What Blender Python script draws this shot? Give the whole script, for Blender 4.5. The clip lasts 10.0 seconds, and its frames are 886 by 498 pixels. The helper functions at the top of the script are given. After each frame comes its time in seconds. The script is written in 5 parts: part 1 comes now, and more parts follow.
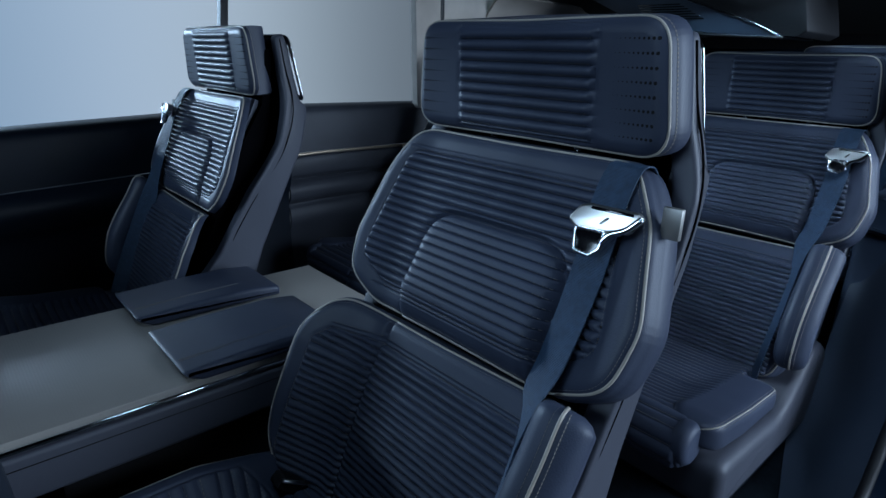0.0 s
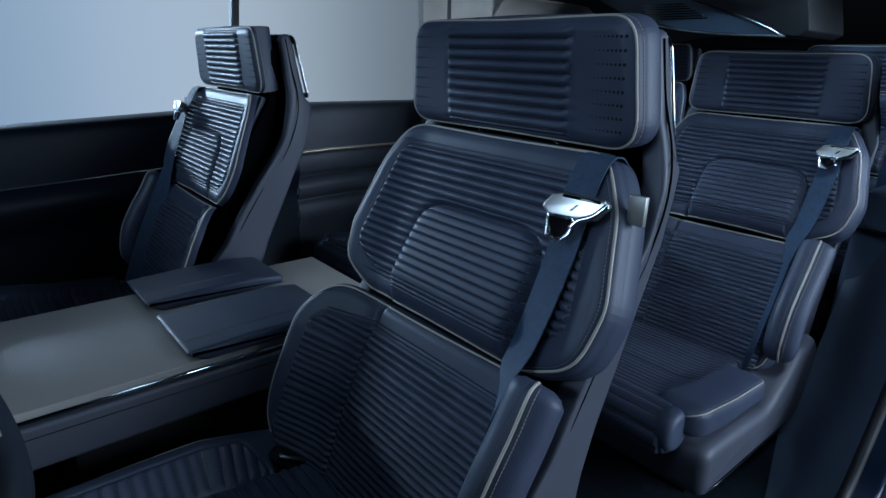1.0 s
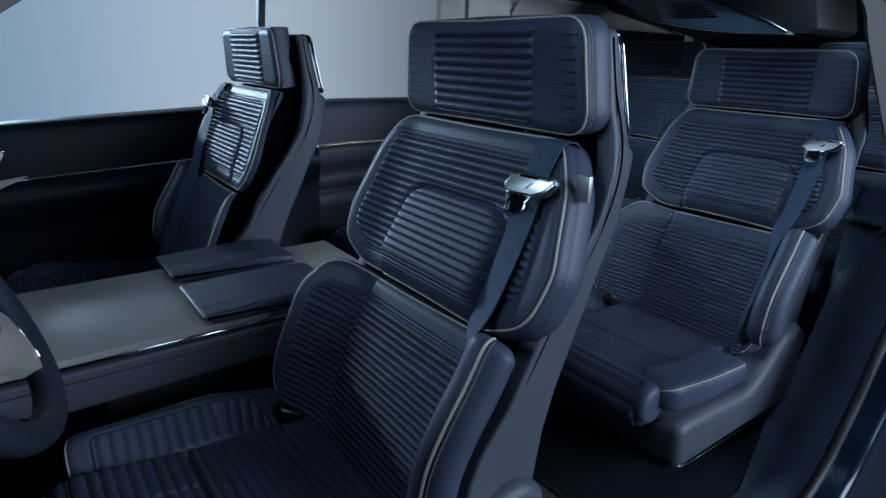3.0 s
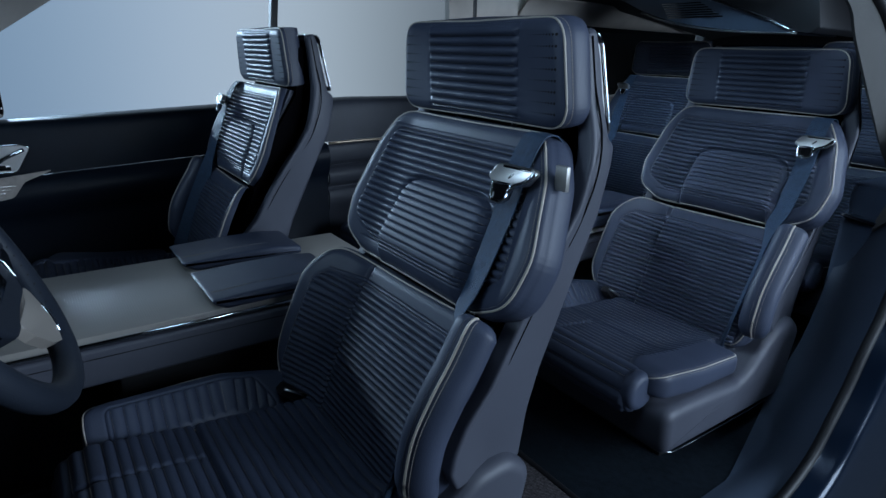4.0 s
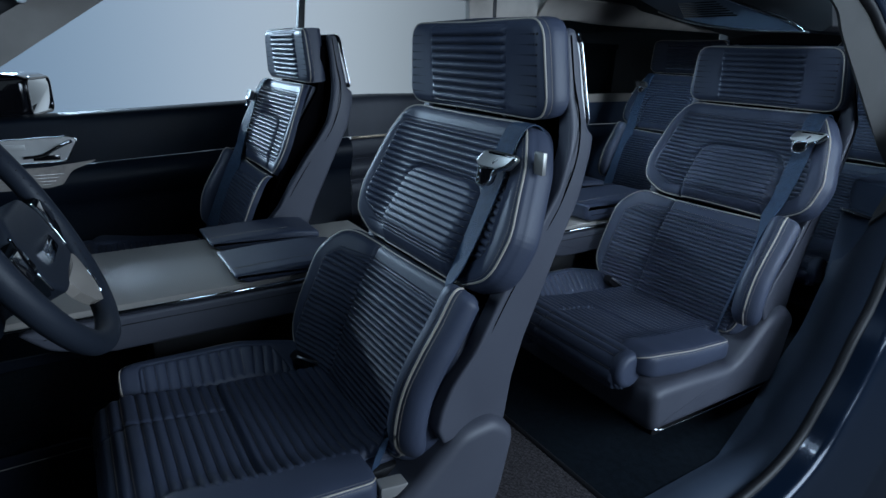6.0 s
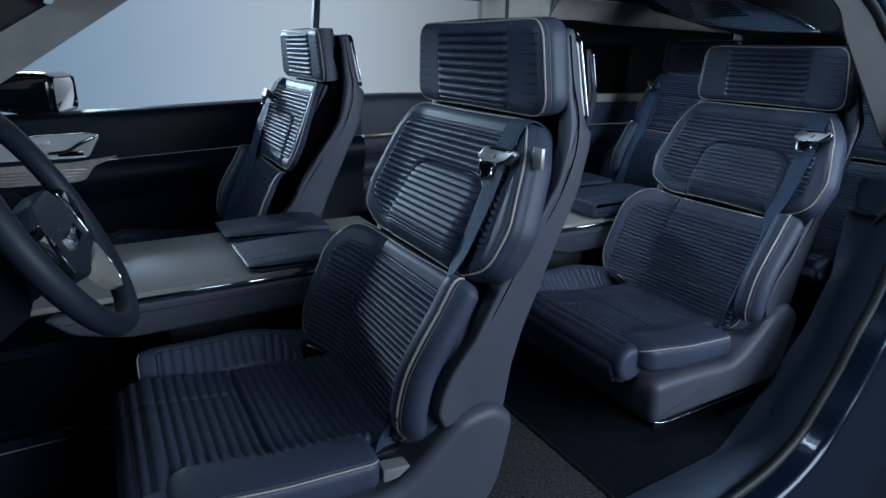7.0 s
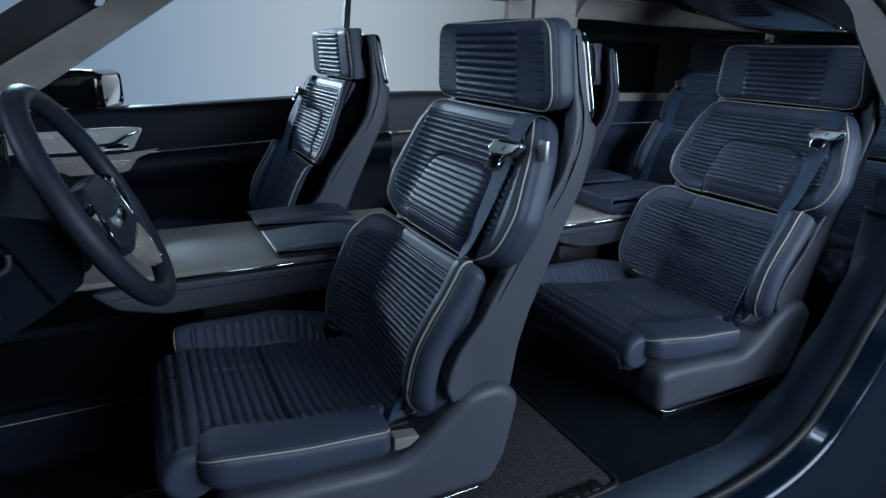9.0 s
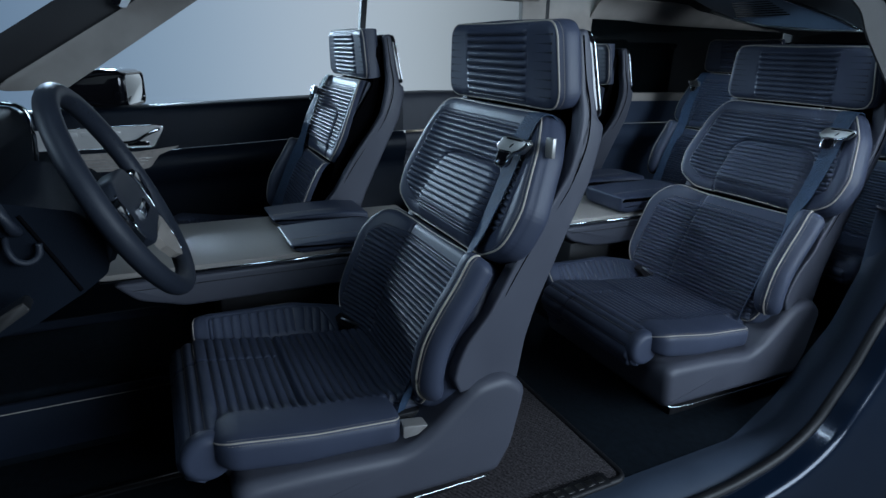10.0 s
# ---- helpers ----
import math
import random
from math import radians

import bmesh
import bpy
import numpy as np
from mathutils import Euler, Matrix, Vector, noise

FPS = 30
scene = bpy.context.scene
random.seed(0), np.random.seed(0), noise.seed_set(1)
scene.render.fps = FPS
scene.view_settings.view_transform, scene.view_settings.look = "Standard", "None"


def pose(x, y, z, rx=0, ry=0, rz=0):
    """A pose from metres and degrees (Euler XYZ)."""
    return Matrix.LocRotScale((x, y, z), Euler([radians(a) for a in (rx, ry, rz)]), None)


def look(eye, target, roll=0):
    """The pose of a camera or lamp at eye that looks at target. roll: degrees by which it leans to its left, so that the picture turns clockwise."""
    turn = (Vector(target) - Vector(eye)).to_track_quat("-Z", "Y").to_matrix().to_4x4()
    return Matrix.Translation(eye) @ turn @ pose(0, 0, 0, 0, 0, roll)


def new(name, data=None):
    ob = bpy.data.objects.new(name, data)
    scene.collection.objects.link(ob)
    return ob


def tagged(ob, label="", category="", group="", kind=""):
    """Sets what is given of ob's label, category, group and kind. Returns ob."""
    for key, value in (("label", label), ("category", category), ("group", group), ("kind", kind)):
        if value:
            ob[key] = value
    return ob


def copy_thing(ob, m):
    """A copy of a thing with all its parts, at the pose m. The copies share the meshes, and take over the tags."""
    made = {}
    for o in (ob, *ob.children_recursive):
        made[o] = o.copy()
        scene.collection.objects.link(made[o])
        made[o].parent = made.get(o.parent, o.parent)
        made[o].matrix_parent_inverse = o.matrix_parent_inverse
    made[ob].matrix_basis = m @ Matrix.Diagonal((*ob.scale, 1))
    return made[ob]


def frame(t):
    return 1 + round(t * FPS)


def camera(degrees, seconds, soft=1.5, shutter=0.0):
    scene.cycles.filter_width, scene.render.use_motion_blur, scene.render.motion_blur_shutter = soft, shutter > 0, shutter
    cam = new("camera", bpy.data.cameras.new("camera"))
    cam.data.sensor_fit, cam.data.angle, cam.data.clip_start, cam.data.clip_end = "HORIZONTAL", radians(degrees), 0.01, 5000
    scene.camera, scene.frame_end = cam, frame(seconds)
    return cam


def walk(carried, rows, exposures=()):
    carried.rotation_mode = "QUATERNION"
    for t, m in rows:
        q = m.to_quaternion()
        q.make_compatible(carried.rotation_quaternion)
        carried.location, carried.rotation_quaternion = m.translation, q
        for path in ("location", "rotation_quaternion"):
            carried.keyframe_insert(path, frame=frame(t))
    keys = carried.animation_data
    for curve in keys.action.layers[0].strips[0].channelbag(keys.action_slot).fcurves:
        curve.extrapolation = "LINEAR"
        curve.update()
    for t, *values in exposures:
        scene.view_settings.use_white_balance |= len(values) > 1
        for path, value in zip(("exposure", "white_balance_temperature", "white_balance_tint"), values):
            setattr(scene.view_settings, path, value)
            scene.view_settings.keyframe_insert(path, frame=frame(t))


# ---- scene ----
# x: towards the driver's side (the open doorway), y: rearwards, z: up from the cabin floor
cam = camera(75.09, 10.0, soft=1.5)
ROWS = [
    (0.0, 0.9603, -0.5570, 0.8573, 47.465, -18.466, 2.028),
    (0.5, 0.9900, -0.5583, 0.8561, 48.195, -18.463, 1.990),
    (1.0, 1.0189, -0.5590, 0.8555, 48.982, -18.486, 1.973),
    (1.5, 1.0494, -0.5597, 0.8552, 49.829, -18.534, 1.970),
    (2.0, 1.0782, -0.5605, 0.8552, 50.683, -18.563, 1.940),
    (2.5, 1.1096, -0.5616, 0.8550, 51.541, -18.616, 1.890),
    (4.0, 1.2054, -0.5649, 0.8538, 53.987, -18.701, 1.785),
    (4.5, 1.2374, -0.5662, 0.8534, 54.817, -18.739, 1.780),
    (5.0, 1.2677, -0.5678, 0.8536, 55.644, -18.762, 1.760),
    (5.5, 1.2938, -0.5697, 0.8537, 56.404, -18.815, 1.740),
    (7.0, 1.3596, -0.5733, 0.8524, 58.786, -18.875, 1.742),
    (7.5, 1.3798, -0.5744, 0.8524, 59.597, -18.911, 1.768),
    (8.0, 1.3996, -0.5760, 0.8525, 60.405, -18.944, 1.783),
    (8.5, 1.4178, -0.5774, 0.8524, 61.182, -18.984, 1.795),
    (9.0, 1.4349, -0.5792, 0.8523, 61.964, -19.016, 1.798),
    (9.5, 1.4509, -0.5814, 0.8524, 62.761, -19.036, 1.795),
    (10.0, 1.4667, -0.5839, 0.8528, 63.552, -19.069, 1.783),
]
walk(cam, [(t, pose(x, y, z, 90 + pitch, 0, yaw) @ pose(0, 0, 0, 0, 0, roll)) for t, x, y, z, yaw, pitch, roll in ROWS],
     exposures=[(0.0, 0.05, 5900, 10), (5.0, 0.0, 6080, 10), (10.0, 0.0, 6300, 10)])

# ---- light: a dark studio, a cyclorama with a painted glow beyond the far windows and unseen soft boxes above ----
world = bpy.data.worlds.new("studio_dark")
world.use_nodes = True
world.node_tree.nodes["Background"].inputs[0].default_value = (0.35, 0.5, 0.8, 1)
world.node_tree.nodes["Background"].inputs[1].default_value = 0.001
scene.world = world


def soft_box(name, eye, target, size, size_y, watts, colour, spread=180):
    data = bpy.data.lights.new(name, "AREA")
    data.shape, data.size, data.size_y, data.energy, data.color = "RECTANGLE", size, size_y, watts, colour
    data.spread = radians(spread)
    ob = new(name, data)
    ob.matrix_world = look(eye, target)
    return ob


COOL = (0.62, 0.85, 1.07)
soft_box("soft_box_far", (-6.7, -1.35, 2.12), (0.4, -0.08, 0.55), 1.2, 0.5, 265, COOL)
soft_box("soft_box_front", (0.20, -3.1, 1.78), (0.30, 0.0, 0.75), 1.1, 0.6, 23, COOL)
soft_box("soft_box_doorway", (3.4, 1.8, 1.35), (0.2, 0.9, 0.60), 2.8, 1.4, 122, (0.69, 0.85, 1.02))
soft_box("soft_box_overhead", (1.3, -0.8, 2.85), (0.6, 0.3, 0.6), 1.0, 0.7, 8, COOL)
# two narrow fill lamps added to lift the second and third rows
soft_box("fill_lamp_second_row", (1.3, -0.3, 2.6), (0.42, 0.84, 0.45), 0.5, 0.4, 0.85, (0.68, 0.85, 1.02), 26)
soft_box("fill_lamp_third_row", (0.1, 0.1, 2.5), (-0.2, 1.7, 0.70), 0.5, 0.4, 2.2, (0.55, 0.85, 1.12), 50)



# ---- materials ----
def material(name, colour, rough=0.5, metal=0.0, coat=0.0, spec=0.5, grain=0.0, grain_size=300.0, mottle=0.12, mottle_size=9.0, sheen=0.0, rough_var=0.08, jitter=0.0):
    m = bpy.data.materials.new(name)
    m.use_nodes = True
    nt = m.node_tree
    b = nt.nodes["Principled BSDF"]
    link = nt.links.new
    b.inputs["Roughness"].default_value, b.inputs["Metallic"].default_value = rough, metal
    b.inputs["Coat Weight"].default_value, b.inputs["Coat Roughness"].default_value = coat, 0.04
    b.inputs["Specular IOR Level"].default_value = spec
    b.inputs["Sheen Weight"].default_value = sheen
    co = nt.nodes.new("ShaderNodeTexCoord")
    big = nt.nodes.new("ShaderNodeTexNoise")
    big.inputs["Scale"].default_value, big.inputs["Detail"].default_value = mottle_size, 5
    link(co.outputs["Object"], big.inputs["Vector"])
    ramp = nt.nodes.new("ShaderNodeValToRGB")
    ramp.color_ramp.elements[0].position, ramp.color_ramp.elements[1].position = 0.3, 0.7
    ramp.color_ramp.elements[0].color = (*[c * (1 - mottle) for c in colour], 1)
    ramp.color_ramp.elements[1].color = (*[min(1, c * (1 + mottle)) for c in colour], 1)
    link(big.outputs["Fac"], ramp.inputs["Fac"])
    last = ramp.outputs["Color"]
    if jitter:
        info = nt.nodes.new("ShaderNodeObjectInfo")
        hsv = nt.nodes.new("ShaderNodeHueSaturation")
        scale = nt.nodes.new("ShaderNodeMapRange")
        scale.inputs[3].default_value, scale.inputs[4].default_value = 1 - jitter, 1 + jitter
        link(info.outputs["Random"], scale.inputs[0])
        link(scale.outputs[0], hsv.inputs["Value"])
        link(last, hsv.inputs["Color"])
        last = hsv.outputs["Color"]
    link(last, b.inputs["Base Color"])
    rr = nt.nodes.new("ShaderNodeMapRange")
    rr.inputs[3].default_value, rr.inputs[4].default_value = max(0.02, rough - rough_var), min(1, rough + rough_var)
    link(big.outputs["Fac"], rr.inputs[0])
    link(rr.outputs[0], b.inputs["Roughness"])
    if grain:
        fine = nt.nodes.new("ShaderNodeTexVoronoi")
        fine.inputs["Scale"].default_value = grain_size
        link(co.outputs["Object"], fine.inputs["Vector"])
        wear = nt.nodes.new("ShaderNodeTexNoise")
        wear.inputs["Scale"].default_value, wear.inputs["Detail"].default_value = 28, 4
        link(co.outputs["Object"], wear.inputs["Vector"])
        add = nt.nodes.new("ShaderNodeMath")
        add.operation = "MULTIPLY_ADD"
        add.inputs[1].default_value = 3.0
        link(wear.outputs["Fac"], add.inputs[0])
        link(fine.outputs["Distance"], add.inputs[2])
        bump = nt.nodes.new("ShaderNodeBump")
        bump.inputs["Strength"].default_value, bump.inputs["Distance"].default_value = grain, 0.0006
        link(add.outputs[0], bump.inputs["Height"])
        link(bump.outputs["Normal"], b.inputs["Normal"])
    return m


def woven(name, colour, pitch, depth, vector=(1, 0, 0), rough=0.7, mottle=0.25, mottle_size=120):
    """Cloth or moulding with fine parallel ridges across the given direction."""
    m = material(name, colour, rough, mottle=mottle, mottle_size=mottle_size)
    nt = m.node_tree
    co = nt.nodes.new("ShaderNodeTexCoord")
    dot = nt.nodes.new("ShaderNodeVectorMath")
    dot.operation = "DOT_PRODUCT"
    dot.inputs[1].default_value = [v * 2 * math.pi / pitch for v in vector]
    nt.links.new(co.outputs["Object"], dot.inputs[0])
    sine = nt.nodes.new("ShaderNodeMath")
    sine.operation = "SINE"
    nt.links.new(dot.outputs["Value"], sine.inputs[0])
    bump = nt.nodes.new("ShaderNodeBump")
    bump.inputs["Strength"].default_value, bump.inputs["Distance"].default_value = 1.0, depth
    nt.links.new(sine.outputs[0], bump.inputs["Height"])
    nt.links.new(bump.outputs["Normal"], nt.nodes["Principled BSDF"].inputs["Normal"])
    return m


NAVY = (0.047, 0.057, 0.091)
LEATHER = material("navy_leather", NAVY, 0.49, grain=0.20, grain_size=520, mottle=0.14, spec=0.40)
SHELL = material("navy_vinyl_shell", (0.070, 0.074, 0.096), 0.5, grain=0.2, grain_size=900, mottle=0.06)
TRIM = material("dark_navy_trim", (0.042, 0.060, 0.098), 0.55, spec=0.28, grain=0.2, grain_size=900)
# near-black copy of the door leather: the front door's shade is in its colour
DOORSKIN = material("shaded_door_leather", (0.006, 0.010, 0.018), 0.45, spec=0.22, grain=0.2, grain_size=700)
PIPING = material("pale_grey_piping", (0.46, 0.41, 0.35), 0.45, mottle=0.1)
THREAD = material("cream_thread", (0.25, 0.22, 0.19), 0.7)
# black without sheen, so that deep gaps keep the darkness of shade
VOID = material("matt_black_gap", (0.003, 0.003, 0.004), 1.0, spec=0.03)
HOLE = material("perforation_black", (0.004, 0.004, 0.006), 0.9)
CHROME = material("polished_chrome", (0.72, 0.75, 0.78), 0.10, metal=1.0, mottle=0.03, rough_var=0.03)
BRUSHED = material("brushed_metal", (0.42, 0.41, 0.40), 0.32, metal=1.0, mottle=0.1)
HINGE = material("satin_hinge_metal", (0.46, 0.44, 0.42), 0.42, metal=0.6, mottle=0.08)
DARKCHROME = material("dark_chrome", (0.22, 0.23, 0.25), 0.12, metal=1.0, mottle=0.05, rough_var=0.04)
BELT = woven("blue_belt_webbing", (0.034, 0.064, 0.118), 0.0016, 0.0002, (0, 0.4, 1), 0.55)
CARPET = material("navy_carpet", (0.007, 0.011, 0.016), 0.95, spec=0.1, grain=1.0, grain_size=500, mottle=0.3, mottle_size=60)
MAT = woven("ribbed_mat_pile", (0.052, 0.045, 0.050), 0.0085, 0.0020, (-0.475, 0.88, 0), 0.95, 0.9, 190)
RUBBER = material("black_rubber", (0.008, 0.008, 0.01), 0.55, grain=0.2)
PAINT = material("blue_metallic_paint", (0.006, 0.014, 0.031), 0.26, metal=0.3, spec=0.35, coat=0.5, mottle=0.03, rough_var=0.03)
CONSOLE = woven("grey_satin_console_top", (0.36, 0.335, 0.305), 0.0042, 0.00003, (0, 1, 0), 0.40, 0.05, 7)
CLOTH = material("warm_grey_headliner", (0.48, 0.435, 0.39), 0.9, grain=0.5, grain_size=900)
GLOSS = material("piano_black", (0.006, 0.006, 0.008), 0.08, coat=0.8)
DARKGLASS = material("privacy_glass", (0.004, 0.006, 0.007), 0.04, coat=0.5)
STUDIO = material("studio_floor_grey", (0.02, 0.022, 0.026), 0.7)
DASH = material("black_dash_skin", (0.004, 0.006, 0.009), 0.8, spec=0.05, grain=0.3, grain_size=600)
RIM = material("wheel_leather", (0.018, 0.023, 0.034), 0.5, spec=0.35, grain=0.25, grain_size=700)
BUCKLE = material("satin_silver", (0.62, 0.61, 0.59), 0.30, metal=1.0, mottle=0.05)
DOORLIGHT = material("satin_steel", (0.40, 0.39, 0.37), 0.42, metal=0.8, mottle=0.08)
# darker copies of the warm grey cloth, with the pillars' shade in the colour
PILLAR = material("shaded_pillar_cloth", (0.075, 0.073, 0.070), 0.9, grain=0.5, grain_size=900)
SCREENPOST = material("half_shaded_pillar_cloth", (0.26, 0.24, 0.22), 0.9, grain=0.5, grain_size=900)
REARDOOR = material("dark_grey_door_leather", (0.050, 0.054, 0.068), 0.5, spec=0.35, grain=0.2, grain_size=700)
BRONZE = material("satin_bronze_strip", (0.55, 0.45, 0.34), 0.35, metal=0.8, mottle=0.08)
PLATE = material("satin_grey_switch_plate", (0.62, 0.61, 0.59), 0.3, mottle=0.08, coat=0.2)
MIRROR = material("mirror_glass", (0.85, 0.88, 0.9), 0.02, metal=1.0, mottle=0.01, rough_var=0.0)


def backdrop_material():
    """The studio cyclorama: its blue-grey light is painted on as emission, brightest part-way along."""
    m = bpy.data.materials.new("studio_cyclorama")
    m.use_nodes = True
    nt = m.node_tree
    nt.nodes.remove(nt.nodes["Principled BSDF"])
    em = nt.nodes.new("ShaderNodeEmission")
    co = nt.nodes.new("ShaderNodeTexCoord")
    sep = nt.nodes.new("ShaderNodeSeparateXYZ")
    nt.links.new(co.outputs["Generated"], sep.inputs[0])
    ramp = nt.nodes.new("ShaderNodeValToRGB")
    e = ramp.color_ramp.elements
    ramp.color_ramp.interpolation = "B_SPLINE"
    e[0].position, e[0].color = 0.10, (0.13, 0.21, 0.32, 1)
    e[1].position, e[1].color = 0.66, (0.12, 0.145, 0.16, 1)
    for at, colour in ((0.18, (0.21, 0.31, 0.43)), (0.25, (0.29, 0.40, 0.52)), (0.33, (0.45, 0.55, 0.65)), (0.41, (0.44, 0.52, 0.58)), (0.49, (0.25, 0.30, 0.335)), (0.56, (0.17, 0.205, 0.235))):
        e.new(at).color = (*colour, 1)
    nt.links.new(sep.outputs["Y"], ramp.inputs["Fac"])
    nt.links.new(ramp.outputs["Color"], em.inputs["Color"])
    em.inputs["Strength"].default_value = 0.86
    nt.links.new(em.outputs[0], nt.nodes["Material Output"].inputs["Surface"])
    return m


BACKDROP = backdrop_material()


# ---- mesh tools ----
def mesh_of(name, verts, faces, mat, smooth=True):
    me = bpy.data.meshes.new(name)
    me.from_pydata([tuple(map(float, v)) for v in verts], [], [tuple(map(int, f)) for f in faces])
    me.materials.append(mat)
    if smooth:
        me.shade_smooth()
    me.update()
    return me


def part(name, me, parent=None, label="", kind=""):
    ob = new(name, me)
    if parent is not None:
        ob.parent = parent
    return tagged(ob, label, "", "", kind)


def thing(name, at, label, category, group="", kind=""):
    ob = new(name)
    ob.matrix_world = Matrix.Translation(at)
    return tagged(ob, label, category, group, kind)


def from_bm(name, bm, mat, smooth_angle=40):
    bmesh.ops.recalc_face_normals(bm, faces=bm.faces)
    me = bpy.data.meshes.new(name)
    bm.to_mesh(me)
    bm.free()
    me.materials.append(mat)
    me.shade_smooth()
    me.set_sharp_from_angle(angle=radians(smooth_angle))
    return me


def rounded(points, radius, steps=6):
    """A closed 2D outline with its corners rounded; radius: one number or one a corner."""
    pts, out, n = [np.array(p, float) for p in points], [], len(points)
    for i, p in enumerate(pts):
        r = radius[i] if isinstance(radius, (list, tuple)) else radius
        a, b = pts[i - 1] - p, pts[(i + 1) % n] - p
        la, lb = np.linalg.norm(a), np.linalg.norm(b)
        a, b = a / la, b / lb
        half = math.acos(max(-1, min(1, float(a @ b)))) / 2
        if r <= 0 or half > 1.55:
            out.append(p)
            continue
        cut = min(r / math.tan(half), 0.49 * la, 0.49 * lb)
        p0, p1 = p + a * cut, p + b * cut
        for k in range(steps + 1):
            t = k / steps
            out.append((1 - t) ** 2 * p0 + 2 * t * (1 - t) * p + t * t * p1)
    return np.array(out)


def soften(outline, sigma=0.010, count=160):
    """A closed outline resampled evenly and blurred along itself, so that its corners flow."""
    p = np.vstack([outline, outline[:1]])
    s = np.r_[0, np.cumsum(np.linalg.norm(np.diff(p, axis=0), axis=1))]
    k = np.linspace(0, s[-1], count, endpoint=False)
    q = np.stack([np.interp(k, s, p[:, 0]), np.interp(k, s, p[:, 1])], -1)
    w = np.exp(-0.5 * (np.arange(-count // 2, count // 2) * s[-1] / count / sigma) ** 2)
    w = np.fft.fft(np.fft.ifftshift(w / w.sum()))
    return np.stack([np.fft.ifft(np.fft.fft(q[:, i]) * w).real for i in (0, 1)], -1)


def prism(name, outline, plane, low, high, mat, bevel=0.0, segments=2, angle=40):
    """A 2D outline pushed through from low to high. plane: 'yz', 'xy' or 'xz'."""
    bm = bmesh.new()
    place = {"yz": lambda p, d: (d, p[0], p[1]), "xy": lambda p, d: (p[0], p[1], d), "xz": lambda p, d: (p[0], d, p[1])}[plane]
    a = [bm.verts.new(place(p, low)) for p in outline]
    b = [bm.verts.new(place(p, high)) for p in outline]
    ends = [bm.faces.new(a), bm.faces.new(b)]
    n = len(a)
    for i in range(n):
        bm.faces.new((a[i], a[(i + 1) % n], b[(i + 1) % n], b[i]))
    if bevel:
        rim = list({e for f in ends for e in f.edges})
        bmesh.ops.bevel(bm, geom=rim, offset=bevel, segments=segments, profile=0.5, affect="EDGES", clamp_overlap=True)
    return from_bm(name, bm, mat, angle)


def pebble(name, outline, plane, low, high, mat, bevel=0.02, steps=6):
    """A 2D outline pushed through, its two rims rolled over in quarter rounds."""
    o = np.array(outline, float)
    t = np.roll(o, -1, 0) - np.roll(o, 1, 0)
    n = np.stack([-t[:, 1], t[:, 0]], -1) / (np.linalg.norm(t, axis=1, keepdims=True) + 1e-12)
    area = 0.5 * np.sum(o[:, 0] * np.roll(o[:, 1], -1) - np.roll(o[:, 0], -1) * o[:, 1])
    n = n if area > 0 else -n
    place = {"yz": lambda p, d: (d, p[0], p[1]), "xy": lambda p, d: (p[0], p[1], d), "xz": lambda p, d: (p[0], d, p[1])}[plane]
    rolls = [(bevel * (1 - math.sin(a)), bevel * (1 - math.cos(a))) for a in np.linspace(0, math.pi / 2, steps + 1)]
    sections = [[place(p, low + deep) for p in o + n * inset] for inset, deep in rolls]
    sections += [[place(p, high - deep) for p in o + n * inset] for inset, deep in reversed(rolls)]
    me = loft(name, sections, mat, closed_section=True)
    me.set_sharp_from_angle(angle=radians(60))
    return me


def box(name, lo, hi, mat, bevel=0.004, segments=2):
    bm = bmesh.new()
    bmesh.ops.create_cube(bm, size=1.0)
    for v in bm.verts:
        v.co = [lo[i] + (v.co[i] + 0.5) * (hi[i] - lo[i]) for i in range(3)]
    if bevel:
        bmesh.ops.bevel(bm, geom=list(bm.edges), offset=bevel, segments=segments, profile=0.5, affect="EDGES", clamp_overlap=True)
    return from_bm(name, bm, mat)


def tube(name, path, radius, mat, closed=False, sides=8, flat=1.0, up=(0, 0, 1)):
    """A round (or flattened) bar along a path of points."""
    p = np.array(path, float)
    n = len(p)
    nxt = np.roll(p, -1, 0) if closed else np.vstack([p[1:], p[-1:] * 2 - p[-2:-1]])
    prv = np.roll(p, 1, 0) if closed else np.vstack([p[:1] * 2 - p[1:2], p[:-1]])
    t = nxt - prv
    t /= np.linalg.norm(t, axis=1, keepdims=True) + 1e-12
    side = np.cross(t, np.array(up, float))
    bad = np.linalg.norm(side, axis=1) < 1e-3
    side[bad] = np.cross(t[bad], (1.0, 0.1, 0.0))
    side /= np.linalg.norm(side, axis=1, keepdims=True)
    top = np.cross(side, t)
    verts, faces = [], []
    for i in range(n):
        for k in range(sides):
            a = 2 * math.pi * k / sides
            verts.append(p[i] + radius * (side[i] * math.cos(a) + flat * top[i] * math.sin(a)))
    for i in range(n if closed else n - 1):
        j = (i + 1) % n
        for k in range(sides):
            faces.append((i * sides + k, i * sides + (k + 1) % sides, j * sides + (k + 1) % sides, j * sides + k))
    if not closed:
        faces += [tuple(range(sides))[::-1], tuple((n - 1) * sides + k for k in range(sides))]
    return mesh_of(name, verts, faces, mat)


